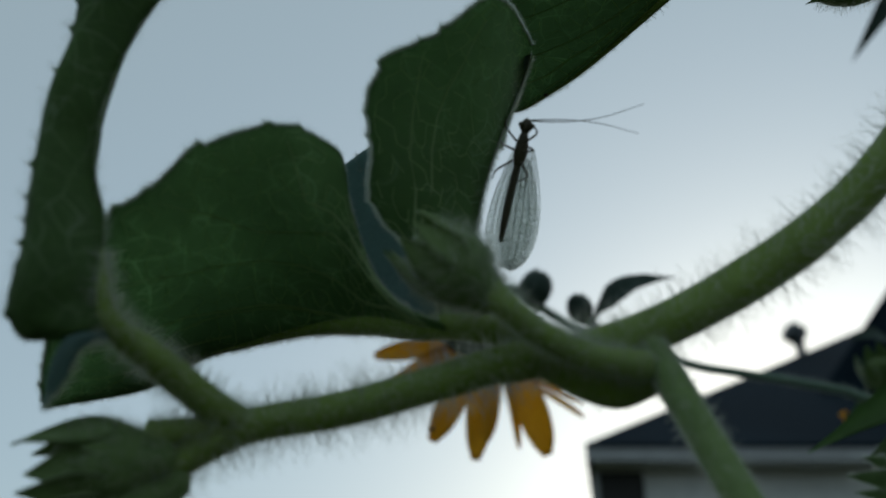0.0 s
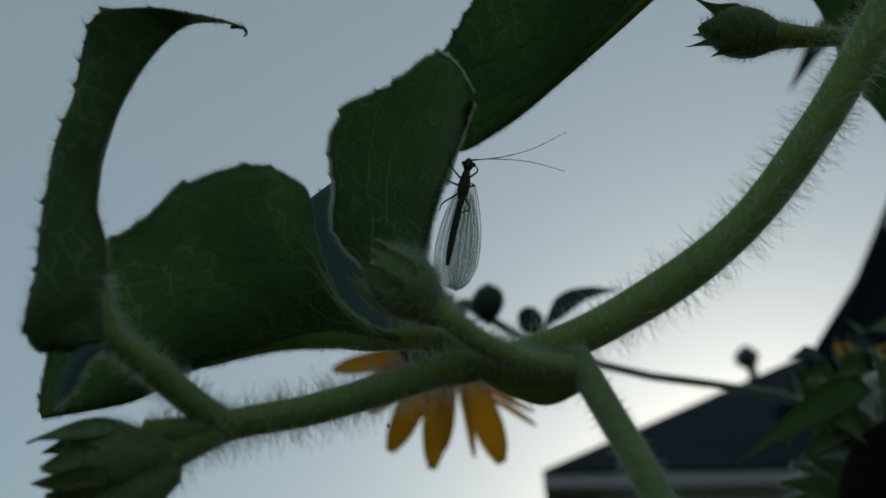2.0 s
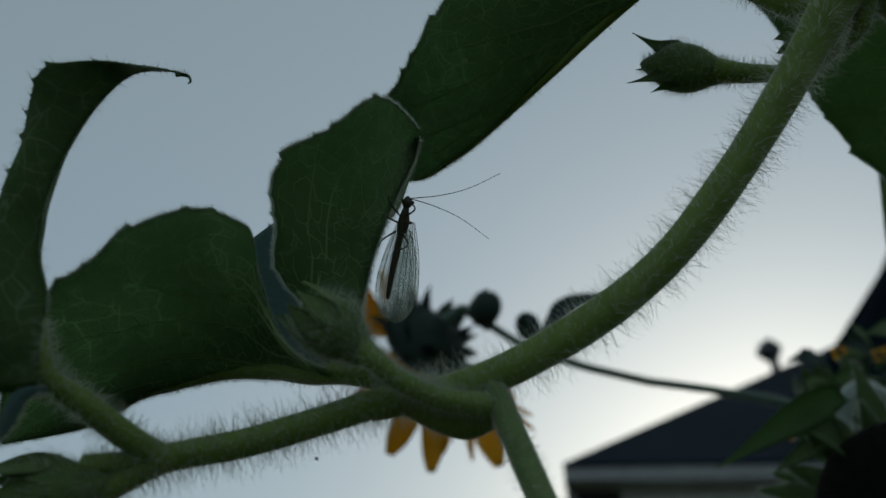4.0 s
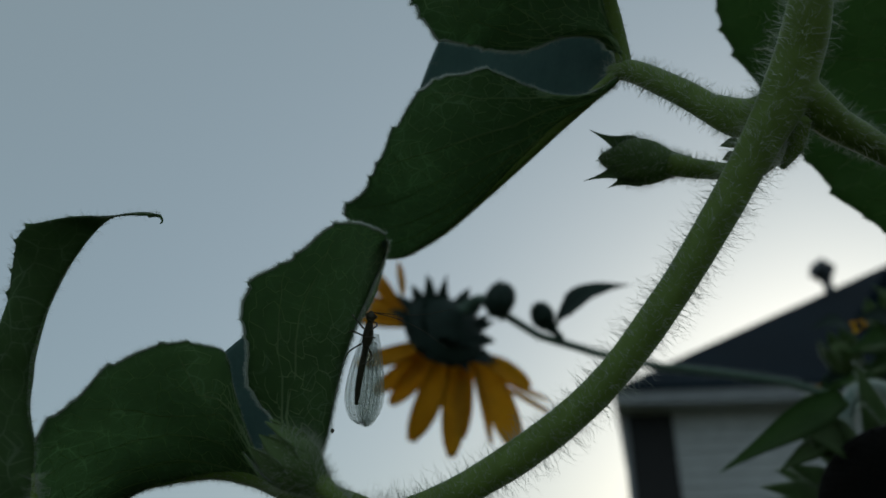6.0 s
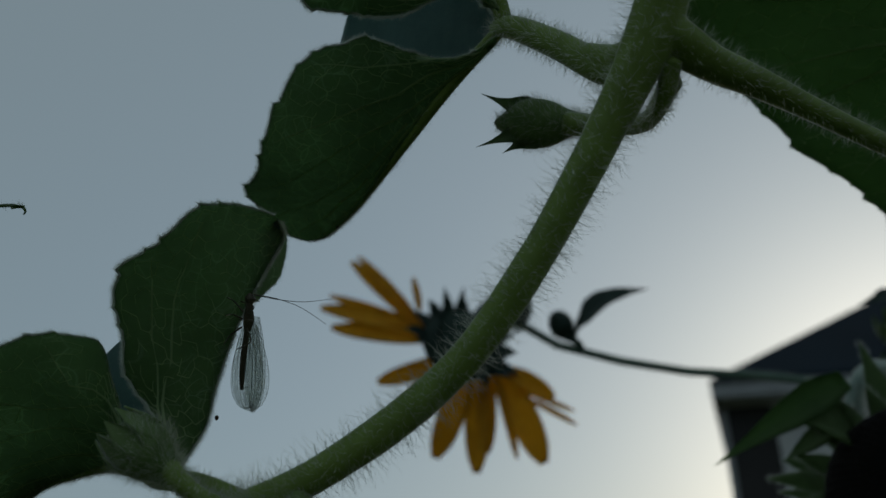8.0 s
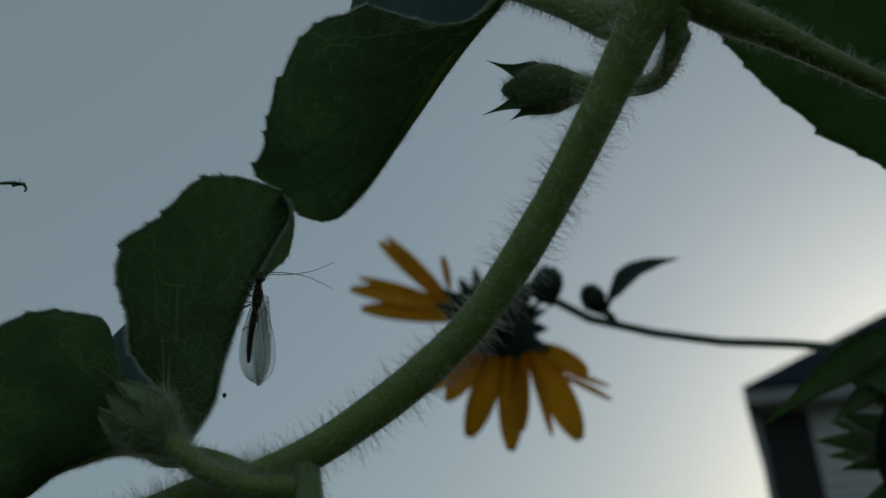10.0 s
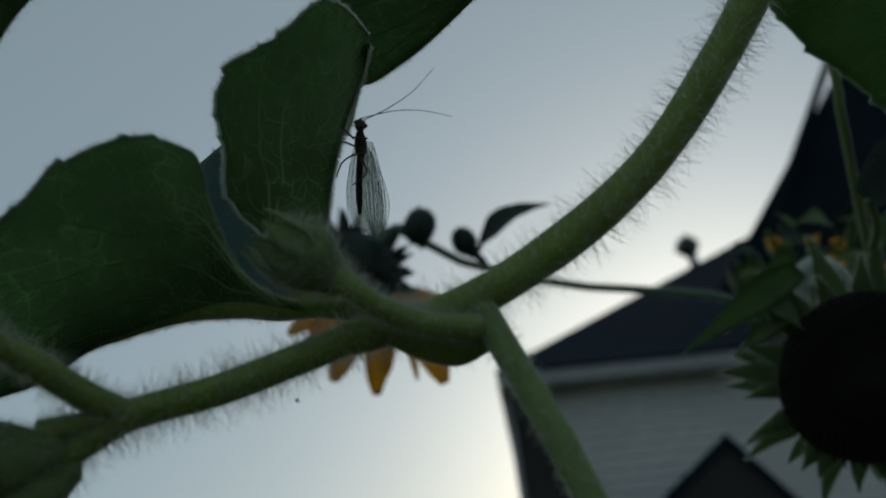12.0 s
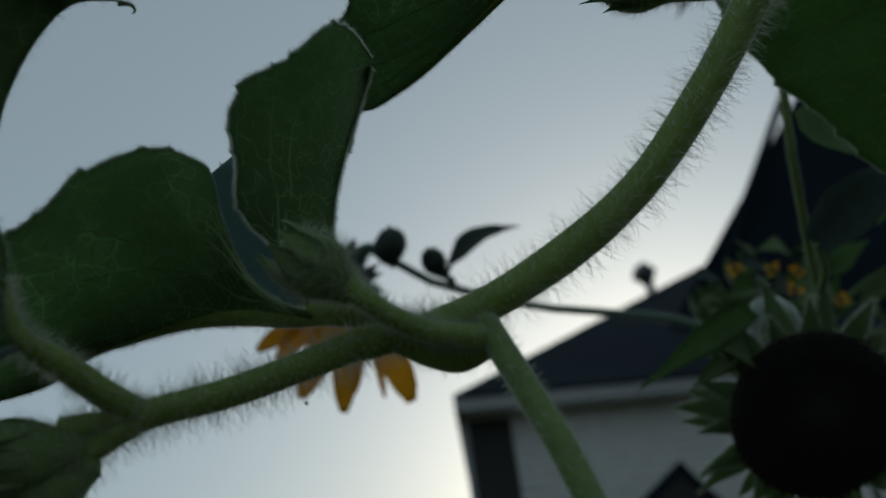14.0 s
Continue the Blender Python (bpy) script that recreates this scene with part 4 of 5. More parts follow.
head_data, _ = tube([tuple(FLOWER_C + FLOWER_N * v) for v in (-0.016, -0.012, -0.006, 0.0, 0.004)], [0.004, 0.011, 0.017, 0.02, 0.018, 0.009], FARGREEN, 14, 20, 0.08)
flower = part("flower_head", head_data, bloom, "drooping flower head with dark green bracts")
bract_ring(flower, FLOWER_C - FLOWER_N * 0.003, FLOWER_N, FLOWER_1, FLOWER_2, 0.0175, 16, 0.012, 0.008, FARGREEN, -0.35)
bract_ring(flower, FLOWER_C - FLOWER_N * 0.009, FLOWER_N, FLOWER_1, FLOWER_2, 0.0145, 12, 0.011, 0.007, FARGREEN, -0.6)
# base, tip and width of each petal
PETALS = [((-0.0057, 0.3609, 1.4361), (-0.0360, 0.3469, 1.4655), 0.0068), ((-0.0076, 0.3607, 1.4391), (-0.0329, 0.3484, 1.4682), 0.005), ((-0.0035, 0.3623, 1.4337), (-0.0519, 0.3556, 1.4479), 0.0085),
          ((-0.0037, 0.3623, 1.4310), (-0.0473, 0.3578, 1.4388), 0.0085), ((-0.0027, 0.3656, 1.4357), (-0.0489, 0.3602, 1.4555), 0.005), ((-0.0064, 0.3547, 1.4417), (-0.0076, 0.3459, 1.4542), 0.0036)]
LOWER_PETALS = [((0.0075, 0.3686, 1.4228), (-0.0292, 0.3723, 1.4164), 0.0095), ((0.0086, 0.3693, 1.4216), (-0.0222, 0.3766, 1.4038), 0.009),
          ((0.0088, 0.3681, 1.4211), (-0.0136, 0.3755, 1.3978), 0.0105), ((0.0124, 0.3677, 1.4192), (-0.0049, 0.3788, 1.3816), 0.0125), ((0.0173, 0.3683, 1.4181), (0.0129, 0.3815, 1.3744), 0.0115),
          ((0.0208, 0.3709, 1.4187), (0.0179, 0.3825, 1.3830), 0.0085), ((0.0234, 0.3689, 1.4171), (0.0309, 0.3816, 1.3795), 0.0042), ((0.0269, 0.3703, 1.4172), (0.0424, 0.3830, 1.3770), 0.0135),
          ((0.0281, 0.3716, 1.4176), (0.0493, 0.3740, 1.4030), 0.0085), ((0.0365, 0.3746, 1.4046), (0.0580, 0.3790, 1.3918), 0.0028), ((0.0345, 0.3738, 1.4085), (0.0578, 0.3772, 1.3975), 0.0026)]
for b, t, wide in PETALS + LOWER_PETALS:
    part("petal", blade(b, t, wide, Vector((0.250, -1.016, -0.240)) + Vector((random.uniform(-0.25, 0.25), 0, random.uniform(-0.25, 0.25))), PETAL, random.uniform(-0.04, 0.06), random.uniform(0.1, 0.4),
                        (0.45, 0.75, 0.95, 1.0, 1.0, 0.93, 0.74, 0.3), 16, twist=random.uniform(-0.25, 0.25)), flower)
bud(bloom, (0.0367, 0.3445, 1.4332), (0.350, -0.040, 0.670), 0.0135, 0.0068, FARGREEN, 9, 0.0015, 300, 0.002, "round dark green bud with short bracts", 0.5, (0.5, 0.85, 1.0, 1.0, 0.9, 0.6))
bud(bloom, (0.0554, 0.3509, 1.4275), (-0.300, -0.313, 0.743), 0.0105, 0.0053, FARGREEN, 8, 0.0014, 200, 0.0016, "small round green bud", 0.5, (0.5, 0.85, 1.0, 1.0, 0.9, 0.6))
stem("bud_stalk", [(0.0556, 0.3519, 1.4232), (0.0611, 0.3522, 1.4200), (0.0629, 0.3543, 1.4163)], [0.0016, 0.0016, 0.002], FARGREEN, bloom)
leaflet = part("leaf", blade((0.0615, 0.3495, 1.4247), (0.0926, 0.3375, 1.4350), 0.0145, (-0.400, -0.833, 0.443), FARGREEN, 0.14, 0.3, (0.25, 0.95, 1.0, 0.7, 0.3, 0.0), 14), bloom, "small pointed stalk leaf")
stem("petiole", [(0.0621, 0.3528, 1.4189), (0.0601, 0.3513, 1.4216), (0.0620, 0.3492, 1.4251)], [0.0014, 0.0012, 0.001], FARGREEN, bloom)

# ---- the nodding dark head ----
nod = thing("sunflower_plant", (0.290, 0.332, 0.0), "nodding sunflower with a dark seed disc and green bracts", "plant")
NOD_C = Vector((0.1369, 0.2278, 1.3131))
NOD_N = Vector((-0.220, -0.841, -0.543)).normalized()
NOD_1 = NOD_N.orthogonal().normalized()
NOD_2 = NOD_N.cross(NOD_1)
dome, _ = tube([tuple(NOD_C + NOD_N * v) for v in (-0.006, -0.002, 0.002, 0.005, 0.007)], [0.0135, 0.022, 0.0235, 0.02, 0.0045], DISC, 16, 36, 0.02)
nod_head = part("flower_head", dome, nod, "almost black domed seed disc")
fl_v, fl_f = [], []
for i in range(620):
    r, a = 0.0232 * math.sqrt((i + 0.5) / 620), i * 2.39996
    d = NOD_1 * math.cos(a) + NOD_2 * math.sin(a)
    p = NOD_C + d * r + NOD_N * (0.0072 * math.sqrt(max(0, 1 - (r / 0.024) ** 2)) - 0.0005)
    w, hgt = 0.0006, (0.0014 + 0.0016 * (r / 0.0232) ** 4) * random.uniform(0.5, 1.3)
    k = len(fl_v)
    fl_v += [p + NOD_1 * w, p + NOD_2 * w, p - NOD_1 * w, p - NOD_2 * w, p + (NOD_N + d * 0.4) * hgt]
    fl_f += [(k, k + 1, k + 4), (k + 1, k + 2, k + 4), (k + 2, k + 3, k + 4), (k + 3, k, k + 4)]
part("floret", (fl_v, fl_f, DISC), nod_head, "tight dark florets", "stuff")
bract_ring(nod_head, NOD_C - NOD_N * 0.002, NOD_N, NOD_1, NOD_2, 0.0225, 24, 0.0145, 0.0066, BRACT, -0.1, fringe=True)
bract_ring(nod_head, NOD_C - NOD_N * 0.004, NOD_N, NOD_1, NOD_2, 0.0225, 17, 0.018, 0.0072, BRACT, -0.2, fringe=True)
stem("stem", [tuple(NOD_C - NOD_N * 0.006)] + [(0.1464, 0.2267, 1.3358), (0.1422, 0.2155, 1.3448), (0.1396, 0.2092, 1.3556), (0.1369, 0.2007, 1.3704), (0.1349, 0.1916, 1.3862), (0.1339, 0.1833, 1.4006), (0.1377, 0.1722, 1.4197), (0.1698, 0.1692, 1.4510)] + [(0.2065, 0.2202, 1.4308), (0.2643, 0.2976, 1.3608), (0.2861, 0.3268, 1.0408), (0.2900, 0.3320, -0.0200)], [0.0013, 0.0012, 0.0014, 0.002, 0.003, 0.004, 0.006, 0.008], STALK, nod, 1200, 0.0013, "pale bristly stem arching over", 70, 0.0, 0.3)
part("leaf", blade((0.1209, 0.2151, 1.3403), (0.0860, 0.2224, 1.3224), 0.0098, (-0.450, -0.911, -0.122), LEAF_BROAD, 0.02, 0.35, (0.55, 1.0, 0.85, 0.5, 0.22, 0.0), 14), nod, "pointed triangular leaf beside the disc")
part("leaf", blade((0.1183, 0.2235, 1.3309), (0.1065, 0.2354, 1.3258), 0.006, (-0.300, -0.943, 0.033), BRACT, 0.06, 0.3), nod, "small green leaf")
part("leaf", blade((0.1222, 0.2249, 1.3285), (0.1097, 0.2175, 1.3308), 0.011, (0.100, -0.956, 0.256), BRACT, 0.1, 0.3), nod, "small folded leaf")
# the downy neck of the head, hooked over behind it
HOOK = [(0.1249, 0.2283, 1.3304), (0.1250, 0.2269, 1.3376), (0.1271, 0.2266, 1.3429), (0.1312, 0.2276, 1.3462), (0.1375, 0.2320, 1.3475), (0.1440, 0.2378, 1.3463), (0.1472, 0.2434, 1.3406)]
hook_data, hook_rings = tube(HOOK, [0.0017, 0.0021, 0.0023, 0.0023, 0.0022, 0.002], DOWNY, 40, 14, 0.08)
neck = part("neck", hook_data, nod, "pale downy neck hooked over behind the disc")
part("down", hairs(tube_roots(hook_rings, 5000), 0.0011, 0.00003, FUZZ), neck, "short white down", "stuff")
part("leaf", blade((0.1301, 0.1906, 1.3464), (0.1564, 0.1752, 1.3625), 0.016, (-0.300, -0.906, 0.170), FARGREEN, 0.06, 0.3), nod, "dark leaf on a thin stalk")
part("leaf", blade((0.1280, 0.1769, 1.3726), (0.1642, 0.1978, 1.3753), 0.02, (0.100, -0.993, 0.120), LEAF_BROAD, 0.06, 0.3), nod, "broad leaf behind the stem")
stem("petiole", [(0.1341, 0.2011, 1.3385), (0.1332, 0.1947, 1.3418), (0.1305, 0.1904, 1.3466)], [0.0012, 0.0011, 0.001], STALK, nod)


# ---- leafy clump of small yellow blooms further back ----
clump = thing("flower_clump", (0.450, 0.598, 0.0), "leafy clump of small orange-yellow sunflowers", "plant")
stem("stem", [(0.2630, 0.4512, 1.4435), (0.2859, 0.4796, 1.4334)] + [(0.3094, 0.4629, 1.4234), (0.3396, 0.4415, 1.3534), (0.3510, 0.4334, 1.0334), (0.3530, 0.4320, -0.0200)], [0.002, 0.0025, 0.003, 0.004, 0.006, 0.008], STEM, clump, 0, 0, "", 30)
CLUMP_LEAVES = [(0.2630, 0.4512, 1.4435), (0.2104, 0.4329, 1.4362), (0.2693, 0.4546, 1.4377), (0.2086, 0.4223, 1.4156), (0.2734, 0.4660, 1.4568), (0.2524, 0.4414, 1.4605), (0.2872, 0.4666, 1.4559), (0.2811, 0.4362, 1.4694), (0.2960, 0.4557, 1.4358), (0.3182, 0.4266, 1.4472), (0.2592, 0.4334, 1.4354), (0.2037, 0.3958, 1.4224), (0.2819, 0.4614, 1.4258), (0.3097, 0.4477, 1.4106), (0.2975, 0.4879, 1.4580), (0.3237, 0.4500, 1.4847), (0.2721, 0.4790, 1.4344), (0.2124, 0.4646, 1.4202)]
for b, t in zip(CLUMP_LEAVES[::2], CLUMP_LEAVES[1::2]):
    b, t = Vector(b), Vector(t)
    for k in range(4):
        shift = Vector([random.uniform(-0.018, 0.018) for _ in range(3)])
        end = b.lerp(t, random.uniform(0.6, 1.05)) + shift
        start = end + (b - t).normalized() * random.uniform(0.021, 0.039) + Vector([random.uniform(-0.009, 0.009) for _ in range(3)])
        part("leaf", blade(start, end, random.uniform(0.0105, 0.0195), Vector((random.uniform(-0.6, 0.5), -1, random.uniform(-0.4, 0.9))), random.choice((BRACT, LEAF_BROAD, LEAF_BROAD, FARGREEN)),
                           random.uniform(0, 0.2), 0.35, (0.4, 1.0, 0.9, 0.5, 0.2, 0.0)), clump, "rough green leaf")
    part("twig", tube([b, b.lerp(t, 0.5) + Vector((0, 0.002, 0.002)), b.lerp(t, 0.9)], [0.0021, 0.0015, 0.0009], STALK, 8, 8)[0], clump)
for at_, size in zip([(0.2249, 0.4607, 1.4400), (0.2495, 0.4940, 1.4344), (0.2692, 0.4995, 1.4768)], (0.0096, 0.0084, 0.0088)):
    bud(clump, at_, (-0.35, -0.5, 0.5), size * 2, size, BUD, 9, size * 0.8, 900, 0.0022, "fuzzy green bud", 0.9)
for p in [(0.1988, 0.3721, 1.4246), (0.2170, 0.3728, 1.4233), (0.2300, 0.3737, 1.4218), (0.2276, 0.3778, 1.4146), (0.2510, 0.3811, 1.4089), (0.2436, 0.5572, 1.4550)]:
    p = Vector(p)
    core, _ = ovoid(p, (0.2, -0.6, -0.5), 0.0027, 0.002, FARGREEN, 6, 10)
    small = part("bloom", core, clump, "small orange-yellow bloom")
    for i in range(4):
        a = 1.4 * i + random.uniform(-0.6, 0.6)
        d = Vector((math.cos(a), -0.3, math.sin(a)))
        part("petal", blade(p + d * 0.0012, p + d * random.uniform(0.0033, 0.0054), 0.0036, (random.uniform(-0.5, 0.5), -1, 0.2), PETAL, -0.1, 0.2, along=5), small)


part("leaf", blade((0.3480, 0.4960, 1.7810), (0.2951, 0.5378, 1.7157), 0.017, (-0.5, -0.75, -0.2), FARGREEN, 0.05, 0.3, (0.3, 0.8, 1.0, 0.9, 0.6, 0.3, 0.0), 14), clump, "dark pointed leaf tip hanging down")
stem("petiole", [(0.3470, 0.4965, 1.7800), (0.4000, 0.4900, 1.7900), (0.4700, 0.5300, 1.6000), (0.4700, 0.5600, 1.3000), (0.4550, 0.5950, -0.0200)], [0.0012, 0.002, 0.003, 0.004, 0.006], STALK, clump)


# ---- the lacewing ----
lacewing = thing("lacewing", (0, 0, 0), "slender lacewing with clear net-veined wings on a leaf edge", "insect")


def soft(points, radii, mat=None, sides=10, n=12):
    return tube(points, radii, mat or INSECT, n, sides, 0.05)[0]


part("thorax", soft([(0, 0.0026, 0), (0, 0.0014, 0), (0, 0, 0.0001), (0, -0.0018, 0)], [0.0003, 0.0005, 0.0007, 0.0008, 0.0007, 0.0004]), lacewing)
part("abdomen", soft([(0, -0.0014, 0), (0, -0.004, -0.0002), (0, -0.007, -0.0003), (0, -0.0103, -0.0001)], [0.0004, 0.00043, 0.00045, 0.00043, 0.0004, 0.00025], n=20), lacewing)
insect_head = part("head", soft([(0, 0.0021, 0), (0, 0.0029, 0), (0, 0.0036, -0.0001)], [0.0004, 0.0007, 0.0007, 0.0003]), lacewing)
for sg in (-1, 1):
    part("eye", soft([(sg * 0.0004, 0.0029, 0.0001), (sg * 0.0009, 0.003, 0.0001)], [0.0002, 0.00035, 0.0002], n=6), insect_head)
    for y, dy in ((0.001, 0.0022), (0.0, 0.0006), (-0.0012, -0.0024)):
        part("leg", soft([(sg * 0.0005, y, -0.0006), (sg * 0.0019, y + dy * 0.6, -0.0012), (sg * 0.0013, y + dy, -0.0032)], [0.00014, 0.00011, 0.00007], sides=5, n=10), lacewing)


def wing(sg, length, width, root, name):
    """A membrane with a net of thin veins; it points backwards from its root."""
    def edge(v, side):
        u = math.sin(0.5 * math.pi * v)
        w = width * ((0.2 + 0.8 * math.sin(0.5 * math.pi * u / 0.66)) if u < 0.66 else math.sqrt(max(0, 1 - ((u - 0.66) / 0.34) ** 2)))
        return Vector((sg * (0.12 * width * u + side * w * 0.5), -length * u, 0.0003 * math.sin(3 * u + side)))
    n, m, verts, faces = 20, 6, [], []
    for j in range(n + 1):
        for i in range(m + 1):
            verts.append(edge(j / n, 2 * i / m - 1))
    for j in range(n):
        for i in range(m):
            a = j * (m + 1) + i
            faces.append((a, a + 1, a + m + 2, a + m + 1))
    ob = part(name, (verts, faces, WING), lacewing, "clear wing membrane")
    lines = [[edge(j / 16, s) for j in range(17)] for s in (-1, -0.62, -0.25, 0.1, 0.45, 0.75, 1)]
    datas = [tube(ln, [0.000034, 0.00002], WIRE, 16, 4, 0)[0] for ln in lines]
    for a, b in zip(lines, lines[1:]):
        for j in range(1, 32):
            u = (j + random.uniform(-0.2, 0.2)) / 32
            f = u * 16
            i = min(int(f), 15)
            p, q = a[i].lerp(a[i + 1], f - i), b[i].lerp(b[i + 1], min(1, f - i + 0.3))
            datas.append(tube([p, q], [0.00002, 0.00002], WIRE, 1, 3, 0, False)[0])
    part("venation", join(*datas)[:3], ob, "dark net of wing veins")
    ob.location = root
    return ob


WINGS = [(sg, wing(sg, 0.0138, 0.0058, (sg * 0.0006, 0.0004, 0.0008), "forewing"), wing(sg, 0.0124, 0.005, (sg * 0.0006, -0.0008, 0.0006), "hindwing")) for sg in (-1, 1)]
FEELERS = []
for sg in (-1, 1):
    data = soft([(0, 0, 0), (sg * 0.0004, 0.004, 0.0003), (sg * 0.0003, 0.008, 0.0001), (-sg * 0.0006, 0.0125, -0.0006)], [0.00007, 0.00005, 0.00003], sides=5, n=20)
    ob = part("antenna", data, lacewing)
    ob.location = (sg * 0.0003, 0.0035, 0.0003)
    FEELERS.append((sg, ob))


def motions():
    # the insect rests on the leaf edge, then takes off
    rows = [
        (0.0, 0.0087, 0.0884, 1.3137, 61.7, -23.6, 164.2),
        (7.5, 0.0087, 0.0884, 1.3137, 61.7, -23.6, 164.2),
        (10.0, 0.0091, 0.0887, 1.3133, 52.2, -38.5, 167.0),
        (11.0, 0.0079, 0.0890, 1.3126, 49.0, -33.6, 163.4),
        (11.5, 0.0084, 0.0888, 1.3129, 38.0, -41.0, 165.0),
        (12.0, 0.0083, 0.0888, 1.3130, 33.0, -37.7, 162.1),
        (12.3, 0.0083, 0.0888, 1.3130, 38.0, -30.0, 162.1),
        (12.4, 0.0065, 0.0896, 1.3132, 61.7, -10.4, 158.4),
        (12.5, 0.0302, 0.0956, 1.3028, 57.6, 1.2, 157.1),
        (12.6, 0.0413, 0.0997, 1.2983, 59.3, -2.5, 161.0),
        (12.7, 0.0541, 0.1025, 1.2961, 55.0, 5.7, 152.3),
        (12.8, 0.0549, 0.1077, 1.2896, 49.1, 13.5, 143.7),
        (12.9, 0.0467, 0.1003, 1.3051, 53.5, 7.9, 150.0),
        (13.0, 0.0463, 0.1062, 1.2976, 27.5, 1.0, 157.3),
        (13.1, 0.0444, 0.1077, 1.2978, 22.3, 8.6, 149.2),
        (13.2, 0.0235, 0.1095, 1.2955, 34.5, -37.6, -148.0),
        (13.3, 0.0597, 0.1257, 1.3201, 37.8, 1.2, 157.1),
        (13.4, 0.0647, 0.1454, 1.3643, 26.8, 10.8, 146.9),
        (13.5, 0.0751, 0.1703, 1.4090, 9.4, -29.6, -165.1),
        (13.6, 0.0839, 0.1639, 1.4518, 34.1, -17.7, 177.9),
        (14.0, 0.0960, 0.0964, 1.5511, 61.6, -18.0, 178.3),
    ]
    walk(lacewing, [(t, pose(x, y, z, a, b, c)) for t, x, y, z, a, b, c in rows])
    flap = [(12.5, 10), (12.6, -20), (12.7, 25), (12.8, 5), (12.9, -30), (13.0, 15), (13.1, 0), (13.2, 35), (13.3, -20), (13.4, 10), (13.5, -15), (14.0, 10)]
    twist = lambda t: max(0.0, 1 - abs(t - 13.0) / 0.25)
    for sg, fore, hind in WINGS:
        p = Vector(fore.location)
        walk(fore, [(t, pose(*p, 0, sg * 14, -6 - sg * 5)) for t in (0.0, 12.2)] + [(12.4, pose(*p, 0, sg * 20, sg * 35))]
             + [(t, pose(*p, 0, -sg * v, sg * 82 - twist(t) * (58 if sg < 0 else 7))) for t, v in flap])
        p = Vector(hind.location)
        walk(hind, [(t, pose(*p, 0, sg * 18, -6 - sg * 3)) for t in (0.0, 12.2)] + [(12.4, pose(*p, 0, sg * 20, sg * 15))]
             + [(t, pose(*p, 0, -sg * v, sg * 38 - twist(t) * (47 if sg < 0 else 23))) for t, v in flap])
    for sg, ob in FEELERS:
        p = Vector(ob.location)
        rest = [(0.0, 78, 5), (0.5, 84, 3), (1.5, 80, 4), (2.0, 74, 9), (2.5, 70, 14), (3.0, 82, 20), (5.5, 86, 16), (6.5, 90, 7), (7.5, 92, 6), (10.0, 70, 6), (10.5, 66, 10), (11.0, 42, 8), (11.5, 46, 20), (12.0, 58, 12), (12.3, 60, 12)]
        walk(ob, [(t, pose(*p, 12, 0, a + sg * s)) for t, a, s in rest] + [(12.5, pose(*p, 15, 0, -sg * 28)), (13.0, pose(*p, 20, 0, -sg * 35)), (14.0, pose(*p, 15, 0, -sg * 30))])
    # small sway in the wind
    base = Vector(leaf_a.location)
    walk(leaf_a, [(t, pose(*base, a, b, c)) for t, a, b, c in [(0.0, 0.59, 0.55, 0.15), (0.5, 0.34, 0.34, 0.17), (1.0, 0.39, 0.39, 0.21), (1.5, 0.34, 0.34, 0.20), (2.0, 0.36, 0.37, 0.23), (2.5, 0.31, 0.33, 0.26), (3.0, 0.19, 0.22, 0.23), (5.5, 0.05, 0.03, -0.08), (6.0, -0.07, -0.10, -0.16), (6.5, 0.00, 0.00, 0.00), (7.0, 0.29, 0.02, -0.95), (7.5, 0.22, 0.17, -0.08), (10.0, 0.75, 0.46, -0.79), (10.5, 0.82, 0.70, -0.10), (11.0, 1.17, 0.93, -0.39), (11.5, 1.53, 1.26, -0.30), (12.0, 1.94, 1.58, -0.49), (12.5, 1.75, 1.35, -0.75), (13.0, 1.93, 1.51, -0.74), (13.5, 2.07, 1.65, -0.68), (14.0, 1.74, 1.04, -1.95)]])
    base = Vector(leaf_e.location)
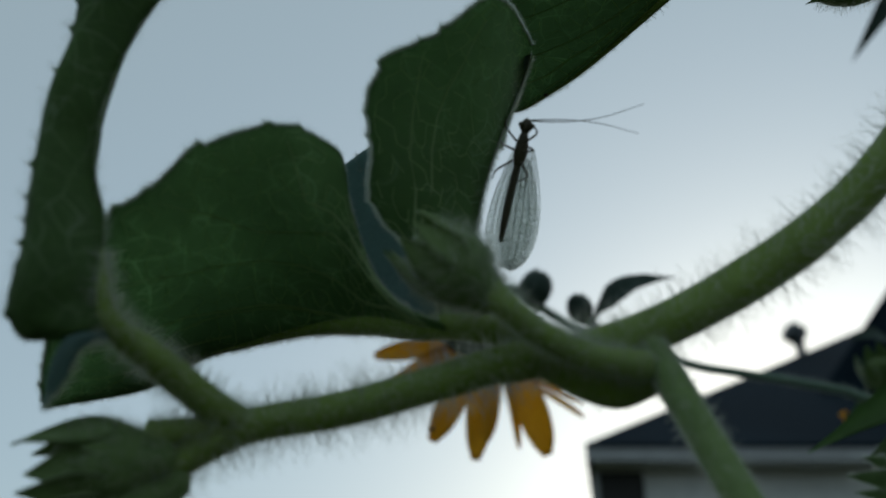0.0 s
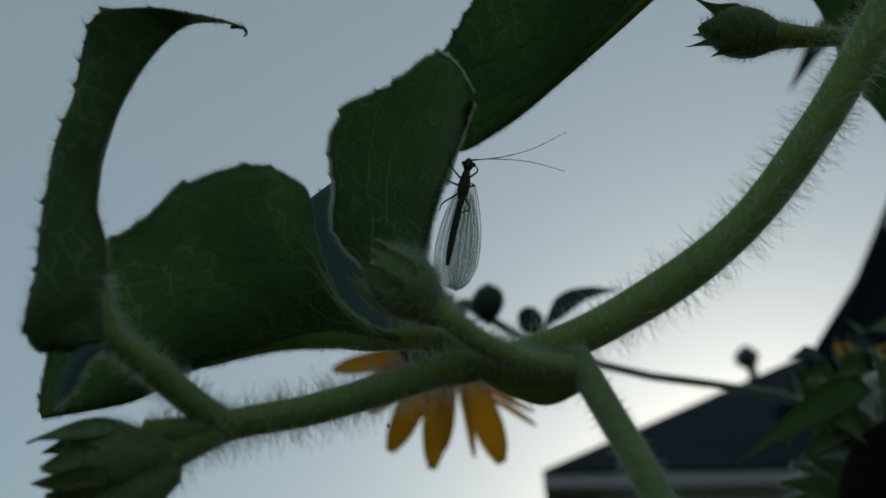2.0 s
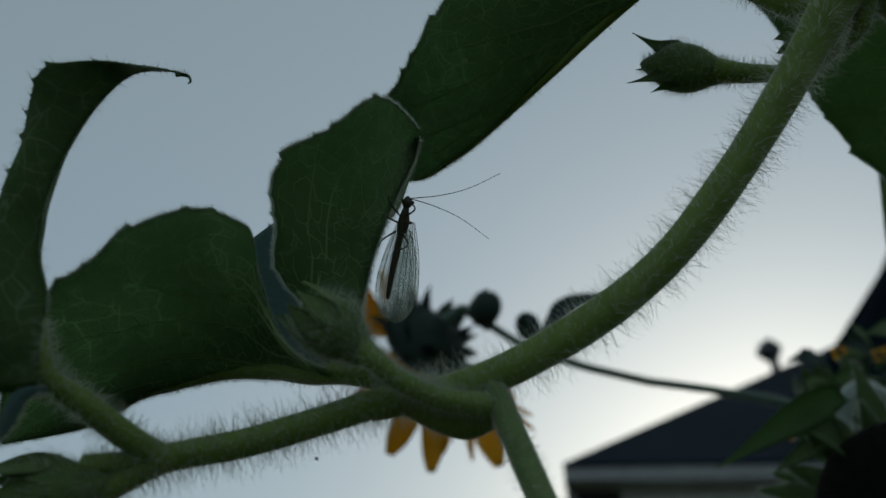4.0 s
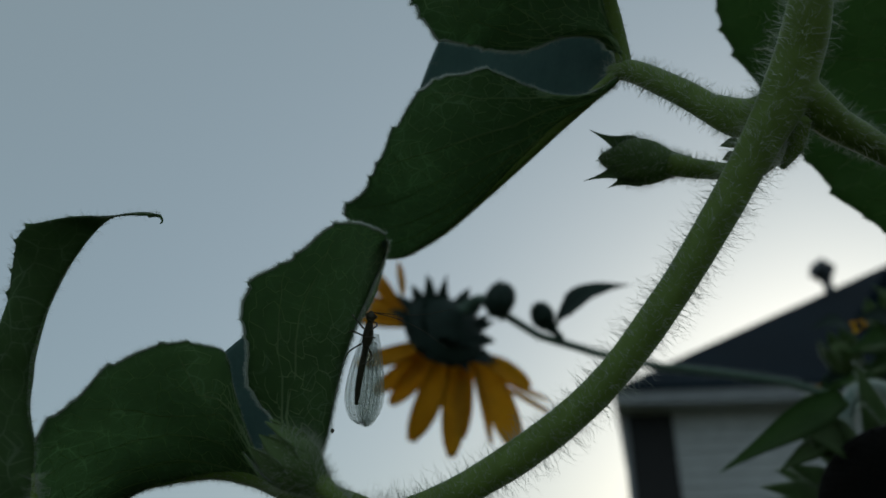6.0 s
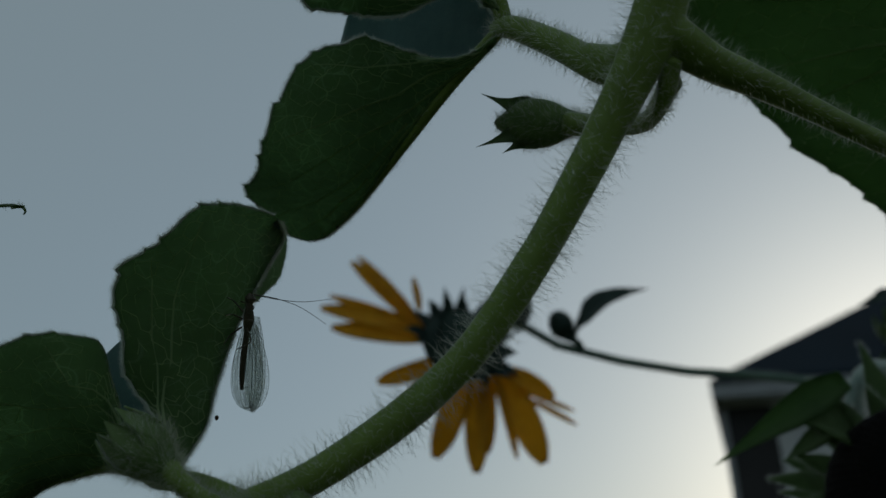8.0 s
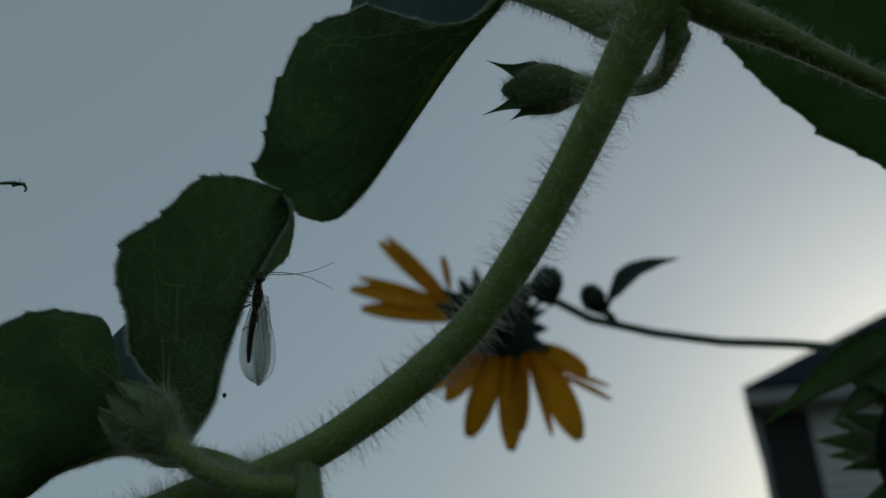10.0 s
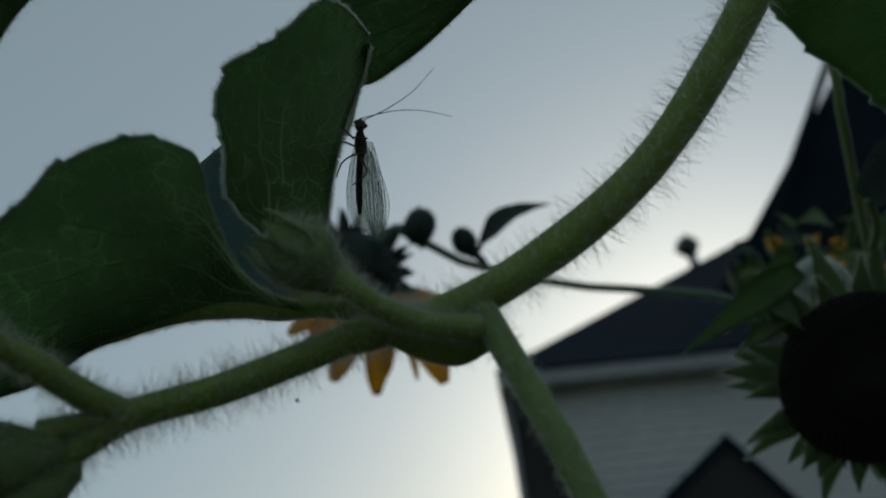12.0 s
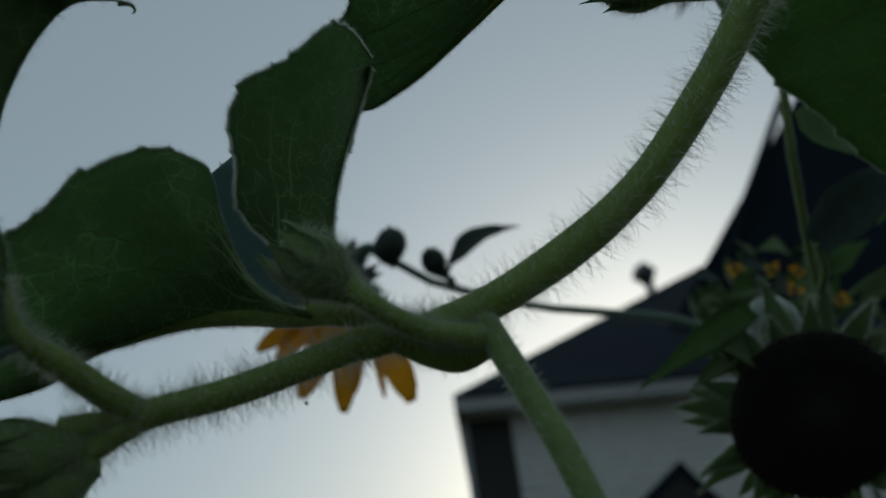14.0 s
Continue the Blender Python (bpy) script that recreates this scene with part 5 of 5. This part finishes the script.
    walk(leaf_e, [(t, pose(*base, a, b, c)) for t, a, b, c in [(0.0, 0.00, 0.00, 0.00), (0.5, 0.00, 0.00, 0.00), (1.0, 0.00, 0.00, 0.00), (1.5, 0.00, 0.00, 0.00), (2.0, 0.00, 0.00, 0.00), (2.5, 0.00, 0.00, 0.00), (3.0, 0.00, 0.00, 0.00), (5.5, 0.00, 0.00, 0.00), (6.0, 0.00, 0.00, 0.00), (6.5, 0.00, 0.00, 0.00), (7.0, -0.06, -0.12, 1.01), (7.5, 0.78, 0.57, 1.16), (10.0, -2.91, -2.37, -0.75), (10.5, -3.11, -2.56, -0.35), (11.0, -2.83, -2.31, -0.67), (11.5, -2.95, -2.39, -1.00), (12.0, -2.95, -2.39, -1.00), (12.5, -2.95, -2.39, -1.00), (13.0, -2.95, -2.39, -1.00), (13.5, -2.95, -2.39, -1.00), (14.0, -2.95, -2.39, -1.00)]])
    base = Vector(nod.location)
    walk(nod, [(t, Matrix.Translation(base + Vector((a, b, c)) * 0.001)) for t, a, b, c in [(0.0, 0, 0, 0), (3.2, 0, 0, 0), (5.5, 2.79, -0.84, 1.49), (6.5, 2.09, -0.87, 1.81), (7.5, 1.32, 0.98, -1.56), (9.8, 5.8, -2.32, 6.05), (10.0, 6.36, -1.6, 4.84), (10.5, -1.01, -0.49, 0.93), (11.0, 2.8, -1.66, 2.9), (11.5, 2.3, 0.09, -0.57), (12.0, 2.81, -1.89, 3.21), (12.5, 1.94, -0.34, 0.14), (13.0, 1.21, -0.31, 0.24), (13.5, 4.42, -0.31, -0.87), (14.0, -0.91, 0.23, -0.15)]])
    base = Vector(bloom.location)
    walk(bloom, [(t, Matrix.Translation(base + Vector((a, b, c)) * 0.001)) for t, a, b, c in [(0.0, 0.25, 1.44, -2.49), (0.5, 0.15, 0.67, -1.19), (1.0, 0.04, -0.10, 0.12), (1.5, -0.07, -0.87, 1.43), (2.0, 0.57, -0.89, 1.45), (2.5, 1.20, -0.92, 1.46), (3.0, 1.83, -0.94, 1.48), (5.5, 0.79, -0.20, 0.35), (6.0, -0.34, 0.54, -1.07), (6.5, -2.17, 2.92, -5.75), (7.0, 1.56, 2.24, -4.07), (7.5, -4.11, 4.50, -9.55), (10.0, 0.68, 0.46, -0.64), (10.5, -4.11, -0.33, 0.65), (11.0, 0.27, -0.80, 1.58), (11.5, -0.63, 0.35, -0.56), (12.0, 0.13, -0.49, 0.97), (12.5, 0.11, -0.02, 0.11), (13.0, -0.48, 0.90, -1.50), (13.5, -0.39, 0.13, -0.13), (14.0, -0.29, -0.64, 1.24)]])


motions()
